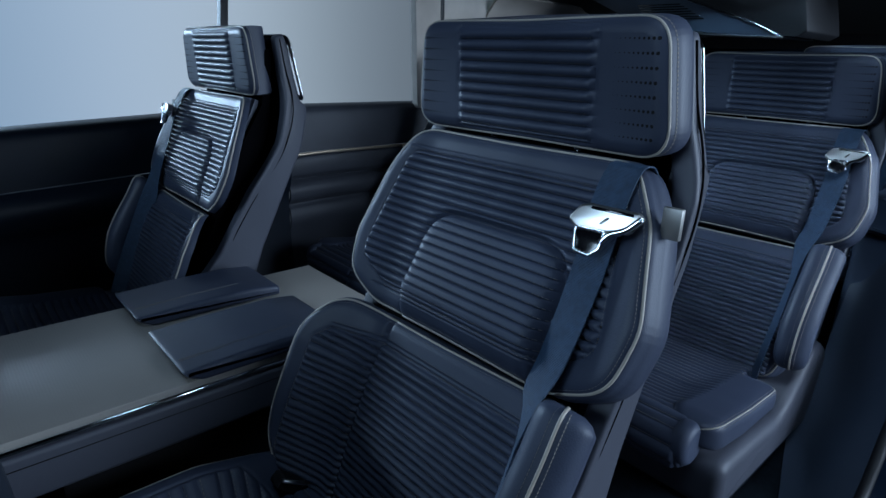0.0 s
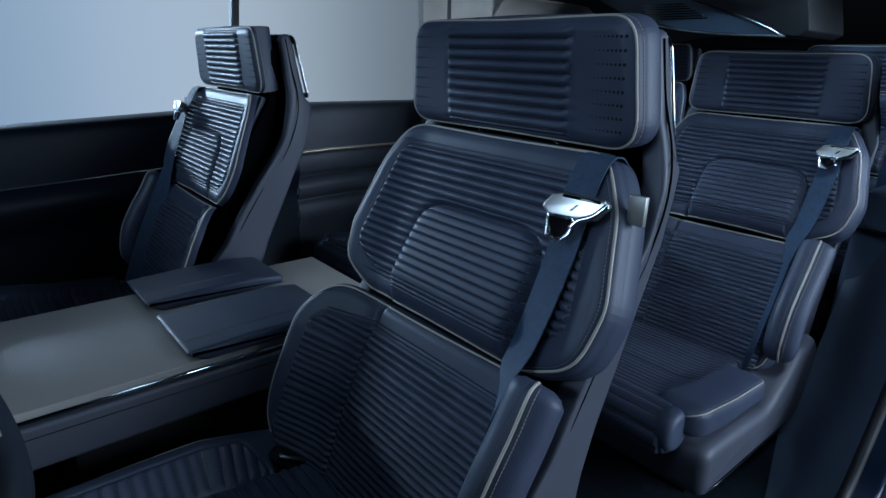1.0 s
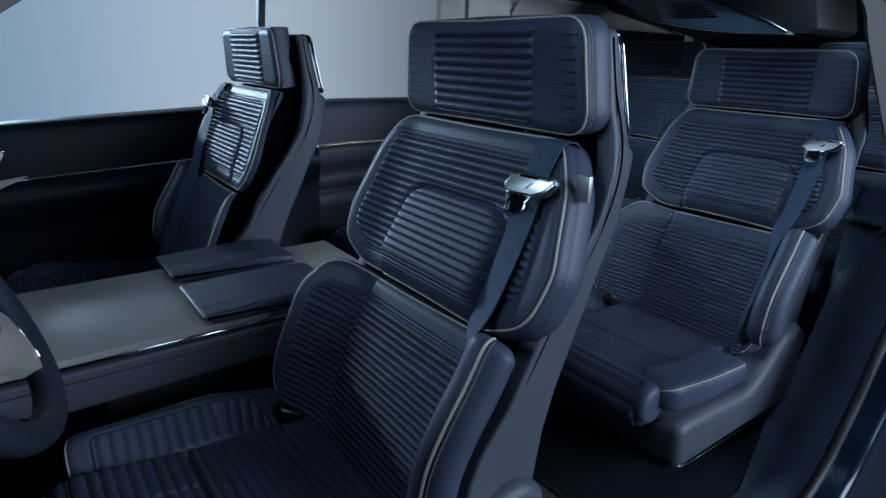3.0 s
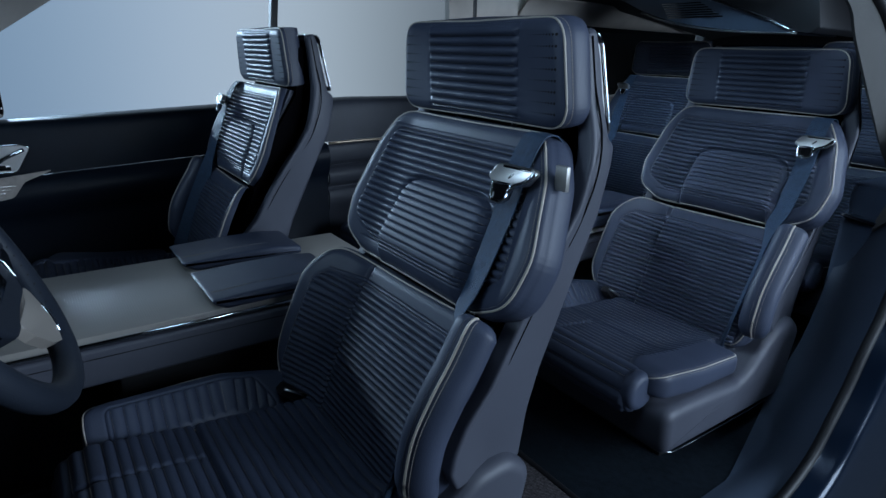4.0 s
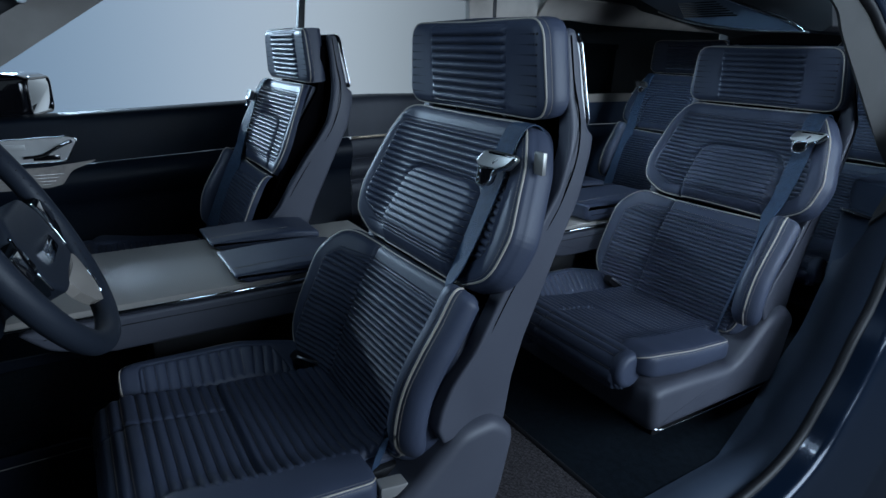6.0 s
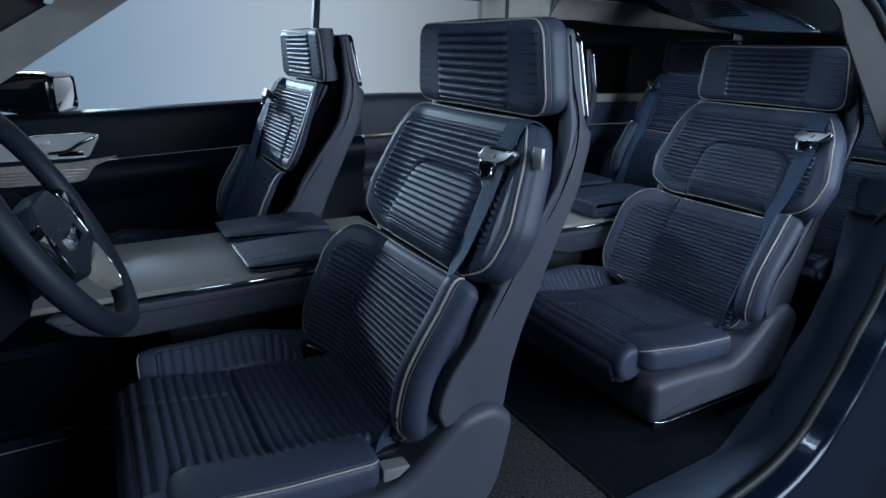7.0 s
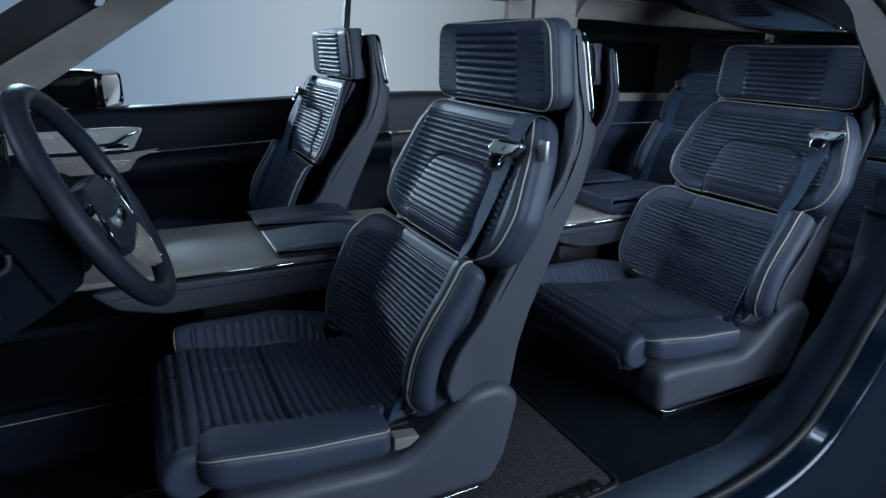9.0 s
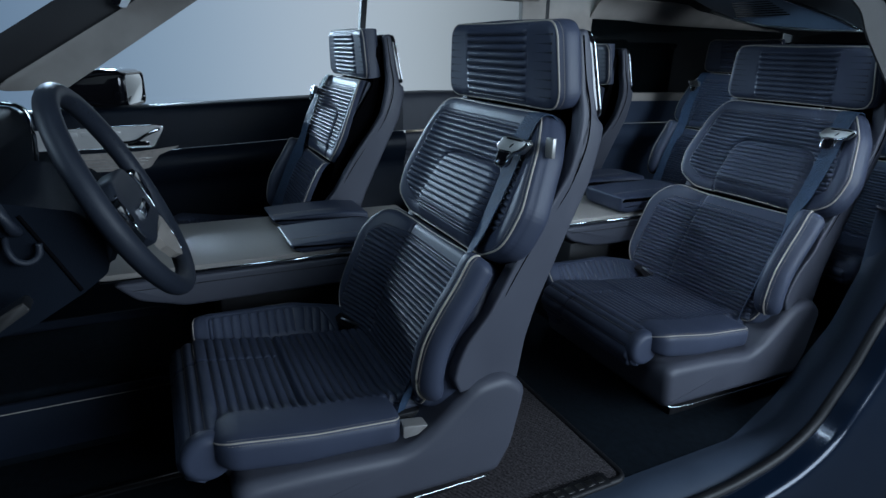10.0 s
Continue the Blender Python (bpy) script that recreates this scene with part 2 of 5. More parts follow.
def loft(name, sections, mat, closed_section=False, thickness=0.0, smooth=True):
    """A skin over rows of points, all rows alike in number; thickness makes it a slab."""
    s = np.array(sections, float)
    r, c = s.shape[:2]
    verts, faces = s.reshape(-1, 3), []
    for i in range(r - 1):
        for k in range(c if closed_section else c - 1):
            faces.append((i * c + k, i * c + (k + 1) % c, (i + 1) * c + (k + 1) % c, (i + 1) * c + k))
    if closed_section:
        faces += [tuple(range(c))[::-1], tuple((r - 1) * c + k for k in range(c))]
    me = mesh_of(name, verts, faces, mat, smooth)
    if thickness:
        bm = bmesh.new()
        bm.from_mesh(me)
        bmesh.ops.recalc_face_normals(bm, faces=bm.faces)
        bmesh.ops.solidify(bm, geom=list(bm.faces), thickness=thickness)
        bpy.data.meshes.remove(me)
        me = from_bm(name, bm, mat, 50)
    return me


def smooth_path(points, per=8):
    """A Catmull-Rom line through the points."""
    p = [Vector(q) for q in points]
    p = [p[0] * 2 - p[1]] + p + [p[-1] * 2 - p[-2]]
    out = []
    for i in range(1, len(p) - 2):
        for k in range(per):
            t = k / per
            out.append(0.5 * (2 * p[i] + (p[i + 1] - p[i - 1]) * t + (2 * p[i - 1] - 5 * p[i] + 4 * p[i + 1] - p[i + 2]) * t * t
                              + (3 * p[i] - p[i - 1] - 3 * p[i + 1] + p[i + 2]) * t ** 3))
    return [tuple(v) for v in out] + [tuple(p[-2])]


# ---- upholstery ----
def distance_to(line, u, v, closed=True):
    """Distance of each (u, v) from a polyline."""
    best = np.full(u.shape, 9.0)
    n = len(line)
    for i in range(n if closed else n - 1):
        a, b = line[i], line[(i + 1) % n]
        d = b - a
        k = np.clip(((u - a[0]) * d[0] + (v - a[1]) * d[1]) / max(1e-12, d @ d), 0, 1)
        best = np.minimum(best, np.hypot(u - a[0] - k * d[0], v - a[1] - k * d[1]))
    return best


def inside(poly, u, v):
    hit = np.zeros(u.shape, bool)
    n = len(poly)
    for i in range(n):
        a, b = poly[i], poly[(i + 1) % n]
        cross = ((a[1] > v) != (b[1] > v)) & (u < (b[0] - a[0]) * (v - a[1]) / (b[1] - a[1] + 1e-15) + a[0])
        hit ^= cross
    return hit


class Pillow:
    """An upholstered panel: an outline in (u, v), laid on a spine of (y, z) points along v, with crown, ribs, seams and sides."""

    def __init__(self, spine, outline, crown=0.02, edge=0.022, depth=0.05, wing=0.0, wing_from=0.12, wing_to=0.2, ribs=None, raised=(), seams=(), side=1, spread=0.004, phase=0.0, rib_height=0.0030, pitch=0.0118, wing_side=0, wing_start=-1.0):
        self.spine = np.array(spine, float)
        step = np.linalg.norm(np.diff(self.spine, axis=0), axis=1)
        self.along = np.r_[0, np.cumsum(step)]
        self.outline = np.array(outline, float)
        self.crown, self.edge, self.depth, self.wing, self.wing_from, self.wing_to = crown, edge, depth, wing, wing_from, wing_to
        self.ribs, self.raised, self.seams, self.side, self.spread, self.phase, self.rib_height = ribs, raised, seams, side, spread, phase, rib_height
        self.pitch, self.wing_side, self.wing_start = pitch, wing_side, wing_start

    def rib_mask(self, u, v):
        return inside(self.ribs, u, v) if self.ribs is not None else np.zeros(u.shape, bool)

    def height(self, u, v):
        d = np.where(inside(self.outline, u, v), distance_to(self.outline, u, v), 0.0)
        k = np.clip(d / self.edge, 0, 1)
        h = self.crown * np.sqrt(np.clip(1 - (1 - k) ** 2, 0, 1))
        if self.ribs is not None:
            m = self.rib_mask(u, v)
            near = np.clip(distance_to(self.ribs, u, v) / 0.006, 0, 1) * m
            for poly, low, high in self.raised:
                near = near * np.clip(distance_to(poly, u, v) / 0.006 - 0.2, 0, 1)
            x = np.abs(2 * (((v - self.phase) / self.pitch) % 1.0) - 1)
            flat = np.zeros(u.shape, bool)
            for poly, low, high in self.raised:
                flat |= inside(poly, u, v) & (high > 0.01)
            wave = 1 + 0.07 * np.sin(31 * u + 57 * v) * np.sin(83 * u - 90 * v)
            h = h + near * self.rib_height * np.where(flat, 0.62 * (1 - x ** 5.0) - 0.30, wave * (1 - x ** 2.4) - 0.55) + 0.0016 * m
            h = h - 0.0022 * np.exp(-(distance_to(self.ribs, u, v) / 0.0022) ** 2)
        for poly, low, high in self.raised:
            m = inside(poly, u, v)
            dd = distance_to(poly, u, v)
            rise = np.clip(dd / 0.020, 0, 1)
            lift = np.interp(v, (-0.03, 0.0, 0.030, 0.048, poly[:, 1].max()), (0.0, 0.3 * high, high, high, low))
            h = h + lift * np.where(m, np.sqrt(1 - (1 - rise) ** 2), 0) - 0.008 * np.exp(-(dd / 0.0034) ** 2)
        for line, deep, wide in self.seams:
            h = h - deep * np.exp(-(distance_to(np.array(line, float), u, v, False) / wide) ** 2)
        return h

    def place(self, u, v, h):
        y = np.interp(v, self.along, self.spine[:, 0])
        z = np.interp(v, self.along, self.spine[:, 1])
        e = 0.006
        ty = np.interp(v + e, self.along, self.spine[:, 0]) - np.interp(v - e, self.along, self.spine[:, 0])
        tz = np.interp(v + e, self.along, self.spine[:, 1]) - np.interp(v - e, self.along, self.spine[:, 1])
        n = np.hypot(ty, tz) + 1e-9
        ny, nz = -tz / n, ty / n
        w = np.clip(((u * self.wing_side if self.wing_side else np.abs(u)) - self.wing_from) / (self.wing_to - self.wing_from), 0, 1)
        w = self.wing * w * w * (3 - 2 * w) * np.clip((v - self.wing_start) / 0.05, 0, 1)
        return np.stack([self.side * u, y + ny * (h + w), z + nz * (h + w)], -1)

    def on(self, u, v, lift=0.0):
        u, v = np.asarray(u, float), np.asarray(v, float)
        return self.place(u, v, self.height(u, v) + lift)

    def mesh(self, name, mat, columns=90):
        o = self.outline
        row = self.pitch / 12
        lo, hi = o[:, 1].min() + 2e-4, o[:, 1].max() - 2e-4
        k0, k1 = math.ceil((lo - self.phase) / row), math.floor((hi - self.phase) / row)
        inner = self.phase + row * np.arange(k0, k1 + 1)
        vs = np.unique(np.r_[lo, lo + 0.0006, inner[(inner > lo + 0.0009) & (inner < hi - 0.0009)], hi - 0.0006, hi])
        s = np.linspace(-1, 1, columns)
        s = s * (1.35 - 0.35 * s * s)
        rows_u = []
        for v in vs:
            xs = []
            for i in range(len(o)):
                a, b = o[i], o[(i + 1) % len(o)]
                if (a[1] > v) != (b[1] > v):
                    xs.append(a[0] + (b[0] - a[0]) * (v - a[1]) / (b[1] - a[1]))
            rows_u.append((min(xs) + max(xs)) / 2 + s * (max(xs) - min(xs)) / 2)
        u = np.array(rows_u)
        v = np.repeat(vs[:, None], columns, 1)
        h = self.height(u, v)
        r, c = u.shape
        verts = [self.place(u, v, h).reshape(-1, 3)]
        idx = np.arange(r * c).reshape(r, c)
        faces = np.stack([idx[:-1, :-1], idx[:-1, 1:], idx[1:, 1:], idx[1:, :-1]], -1).reshape(-1, 4).tolist()
        loop = np.r_[idx[0, :], idx[1:, -1], idx[-1, -2::-1], idx[-2:0, 0]]
        lu, lv = u.reshape(-1)[loop], v.reshape(-1)[loop]
        cu, cv = o[:, 0].mean(), o[:, 1].mean()
        length = np.hypot(lu - cu, lv - cv) + 1e-9
        du, dv = (lu - cu) / length, (lv - cv) / length
        prev, base = loop, r * c
        n = len(loop)
        profile = [(0.06, 0.4), (0.16, 0.8), (0.30, 1.02), (0.48, 1.1), (0.64, 1.0), (0.77, 0.7), (0.87, 0.2), (0.94, -0.6), (0.985, -1.7), (1.0, -3.0), (1.0, -6.0)]
        for deep, out in profile:
            verts.append(self.place(lu + du * out * self.spread, lv + dv * out * self.spread, np.full(n, -deep * self.depth)))
            cur = np.arange(base, base + n)
            base += n
            faces += [(prev[i], cur[i], cur[(i + 1) % n], prev[(i + 1) % n]) for i in range(n)]
            prev = cur
        faces.append(tuple(prev.tolist()))
        if self.side < 0:
            faces = [f[::-1] for f in faces]
        me = mesh_of(name, np.vstack(verts), faces, mat)
        me.set_sharp_from_angle(angle=radians(48))
        return me

    def piping(self, name, radius=0.0022, inset=0.0015, mat=None):
        o = self.outline
        c = o.mean(0)
        k = np.linalg.norm(o - c, axis=1, keepdims=True)
        q = o - (o - c) / k * inset
        dense = []
        for i in range(len(q)):
            a, b = q[i], q[(i + 1) % len(q)]
            for t in np.linspace(0, 1, max(1, int(np.linalg.norm(b - a) / 0.012)), endpoint=False):
                dense.append(a + t * (b - a))
        dense = np.array(dense)
        p = self.on(dense[:, 0], dense[:, 1], 0.0)
        return tube(name, p, radius, mat or PIPING, closed=True, sides=6)

    def stitches(self, name, lines, length=0.0026, gap=0.0017, width=0.0008, lift=0.0005, mat=None):
        """Short raised threads along (u, v) lines."""
        verts, faces = [], []
        for line in lines:
            line = np.array(line, float)
            seg = np.linalg.norm(np.diff(line, axis=0), axis=1)
            s = np.r_[0, np.cumsum(seg)]
            start = np.arange(0.001, s[-1] - length, length + gap)
            if not len(start):
                continue
            def at(k):
                return np.interp(k, s, line[:, 0]), np.interp(k, s, line[:, 1])
            a, b = np.array(at(start)).T, np.array(at(start + length)).T
            d = b - a
            d /= np.linalg.norm(d, axis=1, keepdims=True) + 1e-12
            w = np.stack([-d[:, 1], d[:, 0]], -1) * width / 2
            quad = [self.on(q[:, 0], q[:, 1], l) for q, l in ((a - w, -0.0004), (b - w, -0.0004), (b + w, -0.0004), (a + w, -0.0004))]
            ridge = [self.on(q[:, 0], q[:, 1], lift + 0.0003) for q in (a + d * 0.0003, b - d * 0.0003)]
            for i in range(len(start)):
                n = len(verts)
                verts += [q[i] for q in quad] + [q[i] for q in ridge]
                faces += [(n, n + 1, n + 5, n + 4), (n + 2, n + 3, n + 4, n + 5), (n + 1, n + 2, n + 5), (n + 3, n, n + 4)]
        return mesh_of(name, verts, faces, mat or THREAD, False)

    def rib_lines(self, margin=0.004):
        """The crease between each two ribs, cut where the ribbed field ends."""
        lines = []
        lo, hi = self.ribs[:, 1].min(), self.ribs[:, 1].max()
        for k in range(math.ceil((lo - self.phase) / self.pitch), int((hi - self.phase) / self.pitch) + 1):
            v = self.phase + k * self.pitch
            us = np.linspace(self.ribs[:, 0].min(), self.ribs[:, 0].max(), 120)
            ok = inside(self.ribs, us, np.full(120, v)) & (distance_to(self.ribs, us, np.full(120, v)) > margin)
            if ok.sum() > 3:
                lines.append([(us[ok].min(), v), (us[ok].max(), v)])
        return [[(p[0], p[1] + 0.0014) for p in line] for line in lines]


def inset_line(outline, by):
    c = outline.mean(0)
    k = np.linalg.norm(outline - c, axis=1, keepdims=True)
    q = outline - (outline - c) / k * by
    return np.vstack([q, q[:1]])


# ---- seats ----
def ribbon(name, path, width, thick, mat, across=(1, 0, 0)):
    p = np.array(path, float)
    t = np.gradient(p, axis=0)
    t /= np.linalg.norm(t, axis=1, keepdims=True)
    a = np.array(across, float) if np.ndim(across) == 2 else np.repeat(np.array([across], float), len(p), 0)
    a = a - (a * t).sum(1, keepdims=True) * t
    a /= np.linalg.norm(a, axis=1, keepdims=True)
    n = np.cross(a, t)
    sections = [[q + x * width / 2 * aa + z * thick / 2 * nn for x, z in ((-1, -1), (1, -1), (1, 1), (-1, 1))] for q, aa, nn in zip(p, a, n)]
    me = loft(name, sections, mat, closed_section=True)
    me.set_sharp_from_angle(angle=radians(40))
    return me


def place_part(ob, m):
    ob.matrix_basis = m
    return ob


def build_seat(side, label, group, deep=0.0):
    """A powered captain's chair, its origin on the floor under the middle of the headrest; side: +1 the belt towards +x."""
    s = side
    seat = thing("car_seat", (0, 0, 0), label, "car seat", group)

    # headrest
    hr_out = soften(rounded([(-0.204, -0.001), (-0.187, 0.143), (0.187, 0.143), (0.204, -0.001)], 0.034, 8), 0.005)
    hr_ribs = rounded([(-0.107, 0.007), (-0.107, 0.135), (0.107, 0.135), (0.107, 0.007)], 0.001, 1)
    hr = Pillow([(0.030, 0.740), (0.026, 0.762), (0.017, 0.902), (0.016, 0.93)], hr_out + np.array([0, 0.0225]), crown=0.016, edge=0.018, depth=0.038 + 0.4 * deep, ribs=hr_ribs + np.array([0, 0.0225]),
                side=s, spread=0.0035, phase=0.0076, rib_height=0.0058, pitch=0.0134)
    head = part("headrest", hr.mesh("headrest", LEATHER, 110), seat)
    part("piping", hr.piping("headrest_piping", 0.0017, 0.003), head, "pale grey piping cord")
    lines = hr.rib_lines()
    part("stitching", hr.stitches("headrest_stitching", lines + [inset_line(hr.outline, -0.0005)]), head, "cream stitching thread", "stuff")
    verts, faces = [], []
    for sign in (-1, 1):
        for row in range(8):
            for k in range(10):
                u, v = sign * (0.134 + 0.0053 * k - 0.0005 * row), 0.043 + row * 0.0143
                r, n = 0.0004 + 0.00017 * k, len(verts)
                a = np.arange(8) * math.pi / 4
                verts += list(hr.on(u + r * np.cos(a), v + r * np.sin(a), 0.00012))
                verts += list(hr.on(u + 0.9 * r * np.cos(a), v + 0.9 * r * np.sin(a), -0.0006))
                faces += [(n + i, n + (i + 1) % 8, n + 8 + (i + 1) % 8, n + 8 + i) for i in range(8)] + [tuple(n + i for i in range(8))]
    part("perforation", mesh_of("headrest_perforations", verts, faces, HOLE, False), head, "rows of graded perforation holes", "stuff")
    for u in (-0.07, 0.07):
        part("headrest_post", tube("headrest_post", [(u, 0.045, 0.70), (u, 0.045, 0.80)], 0.007, DARKCHROME, sides=10), seat, "dark metal post")

    # upper backrest pad with its raised arch
    up_out = soften(rounded([(-0.165, -0.004), (-0.230, 0.028), (-0.240, 0.09), (-0.214, 0.205), (-0.182, 0.271), (0.182, 0.271), (0.224, 0.205), (0.250, 0.10), (0.238, 0.028), (0.165, -0.004)], 0.05), 0.009)
    up_ribs = soften(rounded([(-0.150, 0.032), (-0.208, 0.062), (-0.176, 0.232), (0.180, 0.232), (0.208, 0.062), (0.150, 0.032)], 0.025), 0.006)
    arch = rounded([(-0.100, -0.03), (-0.094, 0.158), (0.134, 0.160), (0.142, -0.03)], [0.003, 0.050, 0.050, 0.003], 10)
    up = Pillow([(-0.082, 0.504), (0.019, 0.747), (0.0228, 0.756), (0.0266, 0.765)], up_out, crown=0.020, edge=0.022, depth=0.043 + 0.5 * deep, wing=0.017, wing_from=0.13, wing_to=0.235, ribs=up_ribs, raised=[(arch, 0.003, 0.024 if s > 0 else 0.004)],
                seams=[([(-0.170, 0.026), (0.150, 0.026)], 0.0016, 0.0016), ([(-0.178, 0.238), (0.178, 0.238)], 0.0014, 0.0016)], side=s, spread=0.004, phase=0.0033, rib_height=0.0052, pitch=0.0117)
    upper = part("upper_backrest", up.mesh("upper_backrest", LEATHER, 130), seat)
    part("piping", up.piping("upper_backrest_piping", 0.0019, 0.0065), upper, "pale grey piping cord")
    lines = up.rib_lines() + [np.vstack([up_ribs, up_ribs[:1]]), inset_line(up_out, 0.0115), [(-0.178, 0.2335), (0.178, 0.2335)], [(-0.15, 0.0285), (-0.098, 0.0285)], [(-0.088, 0.0285), (0.14, 0.0285)]]
    part("stitching", up.stitches("upper_backrest_stitching", lines), upper, "cream stitching thread", "stuff")

    # lower backrest pad with forward bolsters
    low_out = soften(rounded([(-0.205, 0.0), (-0.252, 0.06), (-0.250, 0.225), (-0.205, 0.292), (0.178, 0.296), (0.196, 0.20), (0.196, 0.06), (0.180, 0.0)], [0.03, 0.1, 0.1, 0.05, 0.02, 0.1, 0.1, 0.03]), 0.010)
    low_ribs = rounded([(-0.196, -0.02), (-0.218, 0.05), (-0.212, 0.215), (-0.190, 0.240), (-0.110, 0.252), (0.168, 0.254), (0.168, -0.02)], [0.02, 0.05, 0.02, 0.02, 0.002, 0.002, 0.002])
    low = Pillow([(-0.218, 0.18), (-0.201, 0.227), (-0.162, 0.340), (-0.128, 0.420), (-0.088, 0.489), (-0.0705, 0.516)], low_out + np.array([0, 0.05]), crown=0.020, edge=0.020, depth=0.042, wing=0.050, wing_from=0.120, wing_to=0.25, wing_side=-1,
                 ribs=low_ribs + np.array([0, 0.05]), seams=[([(-0.110, 0.05), (-0.110, 0.35)], 0.008, 0.004), ([(-0.19, 0.294), (-0.112, 0.308), (0.165, 0.308)], 0.0016, 0.0018)],
                 side=s, spread=0.005, phase=0.0039, rib_height=0.0052, pitch=0.0106)
    lower = part("lower_backrest", low.mesh("lower_backrest", LEATHER, 130), seat)
    part("piping", low.piping("lower_backrest_piping", 0.0019, 0.0065), lower, "pale grey piping cord")
    rim = np.vstack([low.ribs, low.ribs[:1]])
    part("stitching", low.stitches("lower_backrest_stitching", low.rib_lines() + [rim, inset_line(low.outline, 0.0115), [(-0.19, 0.2975), (-0.112, 0.3115), (0.165, 0.3115)]]), lower, "cream stitching thread", "stuff")

    # outer side bolster: a thick roll in front of the centre panel, its crest piped
    crest = np.array(smooth_path([(0.0, -0.136, 0.538), (0.0, -0.149, 0.522), (0.0, -0.171, 0.483), (0.0, -0.200, 0.438), (0.0, -0.225, 0.390), (0.0, -0.237, 0.340), (0.0, -0.238, 0.307), (0.0, -0.226, 0.272)], 6))
    run = np.gradient(crest, axis=0)
    run /= np.linalg.norm(run, axis=1, keepdims=True)
    out_n = np.stack([np.zeros(len(crest)), run[:, 2], -run[:, 1]], -1)
    out_n *= np.sign(-out_n[:, 1:2])
    prof = [(0.172, -0.050), (0.174, -0.022), (0.178, -0.010), (0.186, -0.001), (0.197, 0.003), (0.207, 0.002), (0.214, 0.0), (0.224, -0.003), (0.234, -0.011), (0.240, -0.022), (0.239, -0.034), (0.230, -0.043), (0.205, -0.050)]
    ends = [min(1.0, math.sqrt(max(0.0, 1 - (1 - min(k, len(crest) - 1 - k) / 6) ** 2)) if min(k, len(crest) - 1 - k) < 6 else 1.0) for k in range(len(crest))]

    def bolster_at(k, u, d):
        w = 0.35 + 0.65 * ends[k]
        q = crest[k] + out_n[k] * (-0.022 + (d + 0.022) * w)
        return s * (0.200 + (u - 0.200) * (0.6 + 0.4 * ends[k])), q[1], q[2]

    side_roll = part("side_bolster", loft("side_bolster", [[bolster_at(k, u, d) for u, d in prof] for k in range(len(crest))], LEATHER, closed_section=True), seat, "smooth padded leather side bolster")
    part("piping", tube("side_bolster_piping", [bolster_at(k, 0.214, 0.001) for k in range(len(crest))], 0.0021, PIPING, sides=6), side_roll, "pale grey piping cord")
    for u, d in ((0.205, 0.0022), (0.221, -0.0012)):
        line = np.array([bolster_at(k, u, d) for k in range(1, len(crest) - 1)])
        along = np.r_[0, np.cumsum(np.linalg.norm(np.diff(line, axis=0), axis=1))]
        verts, faces = [], []
        for k0 in np.arange(0.002, along[-1] - 0.004, 0.0045):
            p0, p1 = [np.array([np.interp(k0 + dk, along, line[:, i]) for i in range(3)]) for dk in (0.0, 0.0027)]
            n = len(verts)
            w, up_n = np.array([0.0004, 0, 0]), np.array([0, -0.0005, 0.0002])
            verts += [p0 - w - up_n, p1 - w - up_n, p1 + w - up_n, p0 + w - up_n, p0 + up_n, p1 + up_n]
            faces += [(n, n + 1, n + 5, n + 4), (n + 2, n + 3, n + 4, n + 5), (n + 1, n + 2, n + 5), (n + 3, n, n + 4)]
        part("stitching", mesh_of("side_bolster_stitching", verts, faces, THREAD, False), side_roll, "cream stitching thread", "stuff")

    # seat cushion: rolled front lip, split thigh supports
    spine = [(-0.560, 0.208), (-0.578, 0.210), (-0.592, 0.220), (-0.596, 0.236), (-0.588, 0.252), (-0.565, 0.260), (-0.50, 0.250), (-0.42, 0.238), (-0.30, 0.226), (-0.12, 0.216)]
    ln = float(np.sum(np.linalg.norm(np.diff(np.array(spine), axis=0), axis=1)))
    cu_out = rounded([(-0.172, 0.01), (-0.172, ln), (0.150, ln), (0.152, 0.13), (0.180, 0.10), (0.180, 0.01)], [0.02, 0.02, 0.01, 0.01, 0.02, 0.02])
    cu_ribs = rounded([(-0.168, 0.025), (-0.168, ln - 0.012), (0.148, ln - 0.012), (0.148, 0.12), (0.168, 0.09), (0.168, 0.025)], 0.010)
    cross = ln - 0.299
    cu = Pillow(spine, cu_out, crown=0.020, edge=0.020, depth=0.016, ribs=cu_ribs,
                seams=[([(-0.17, cross), (0.15, cross)], 0.007, 0.0045), ([(-0.068, 0.02), (-0.068, cross)], 0.006, 0.0026)], side=s, spread=0.004, phase=cross - 0.0170 * 12, rib_height=0.0050, pitch=0.0170, wing=0.011, wing_from=0.085, wing_to=0.152, wing_side=1, wing_start=0.11)
    cushion = part("seat_cushion", cu.mesh("seat_cushion", LEATHER, 110), seat)
    part("piping", cu.piping("seat_cushion_piping", 0.0016, 0.004, LEATHER), cushion, "leather piping cord")
    part("stitching", cu.stitches("seat_cushion_stitching", cu.rib_lines()), cushion, "cream stitching thread", "stuff")

    core = [(-0.574 + 0.041 * math.cos(a), 0.244 + 0.041 * math.sin(a)) for a in np.linspace(0, 2 * math.pi, 28, endpoint=False)]
    part("cushion_roll", pebble("cushion_roll", core, "yz", min(s * 0.150, s * 0.187), max(s * 0.150, s * 0.187), LEATHER, 0.015), cushion, "smooth rolled leather lip end")
    part("cushion_base", box("cushion_base", (-0.165, -0.55, 0.185), (0.165, -0.14, 0.225), RUBBER, 0.006), cushion, "black cushion pan")

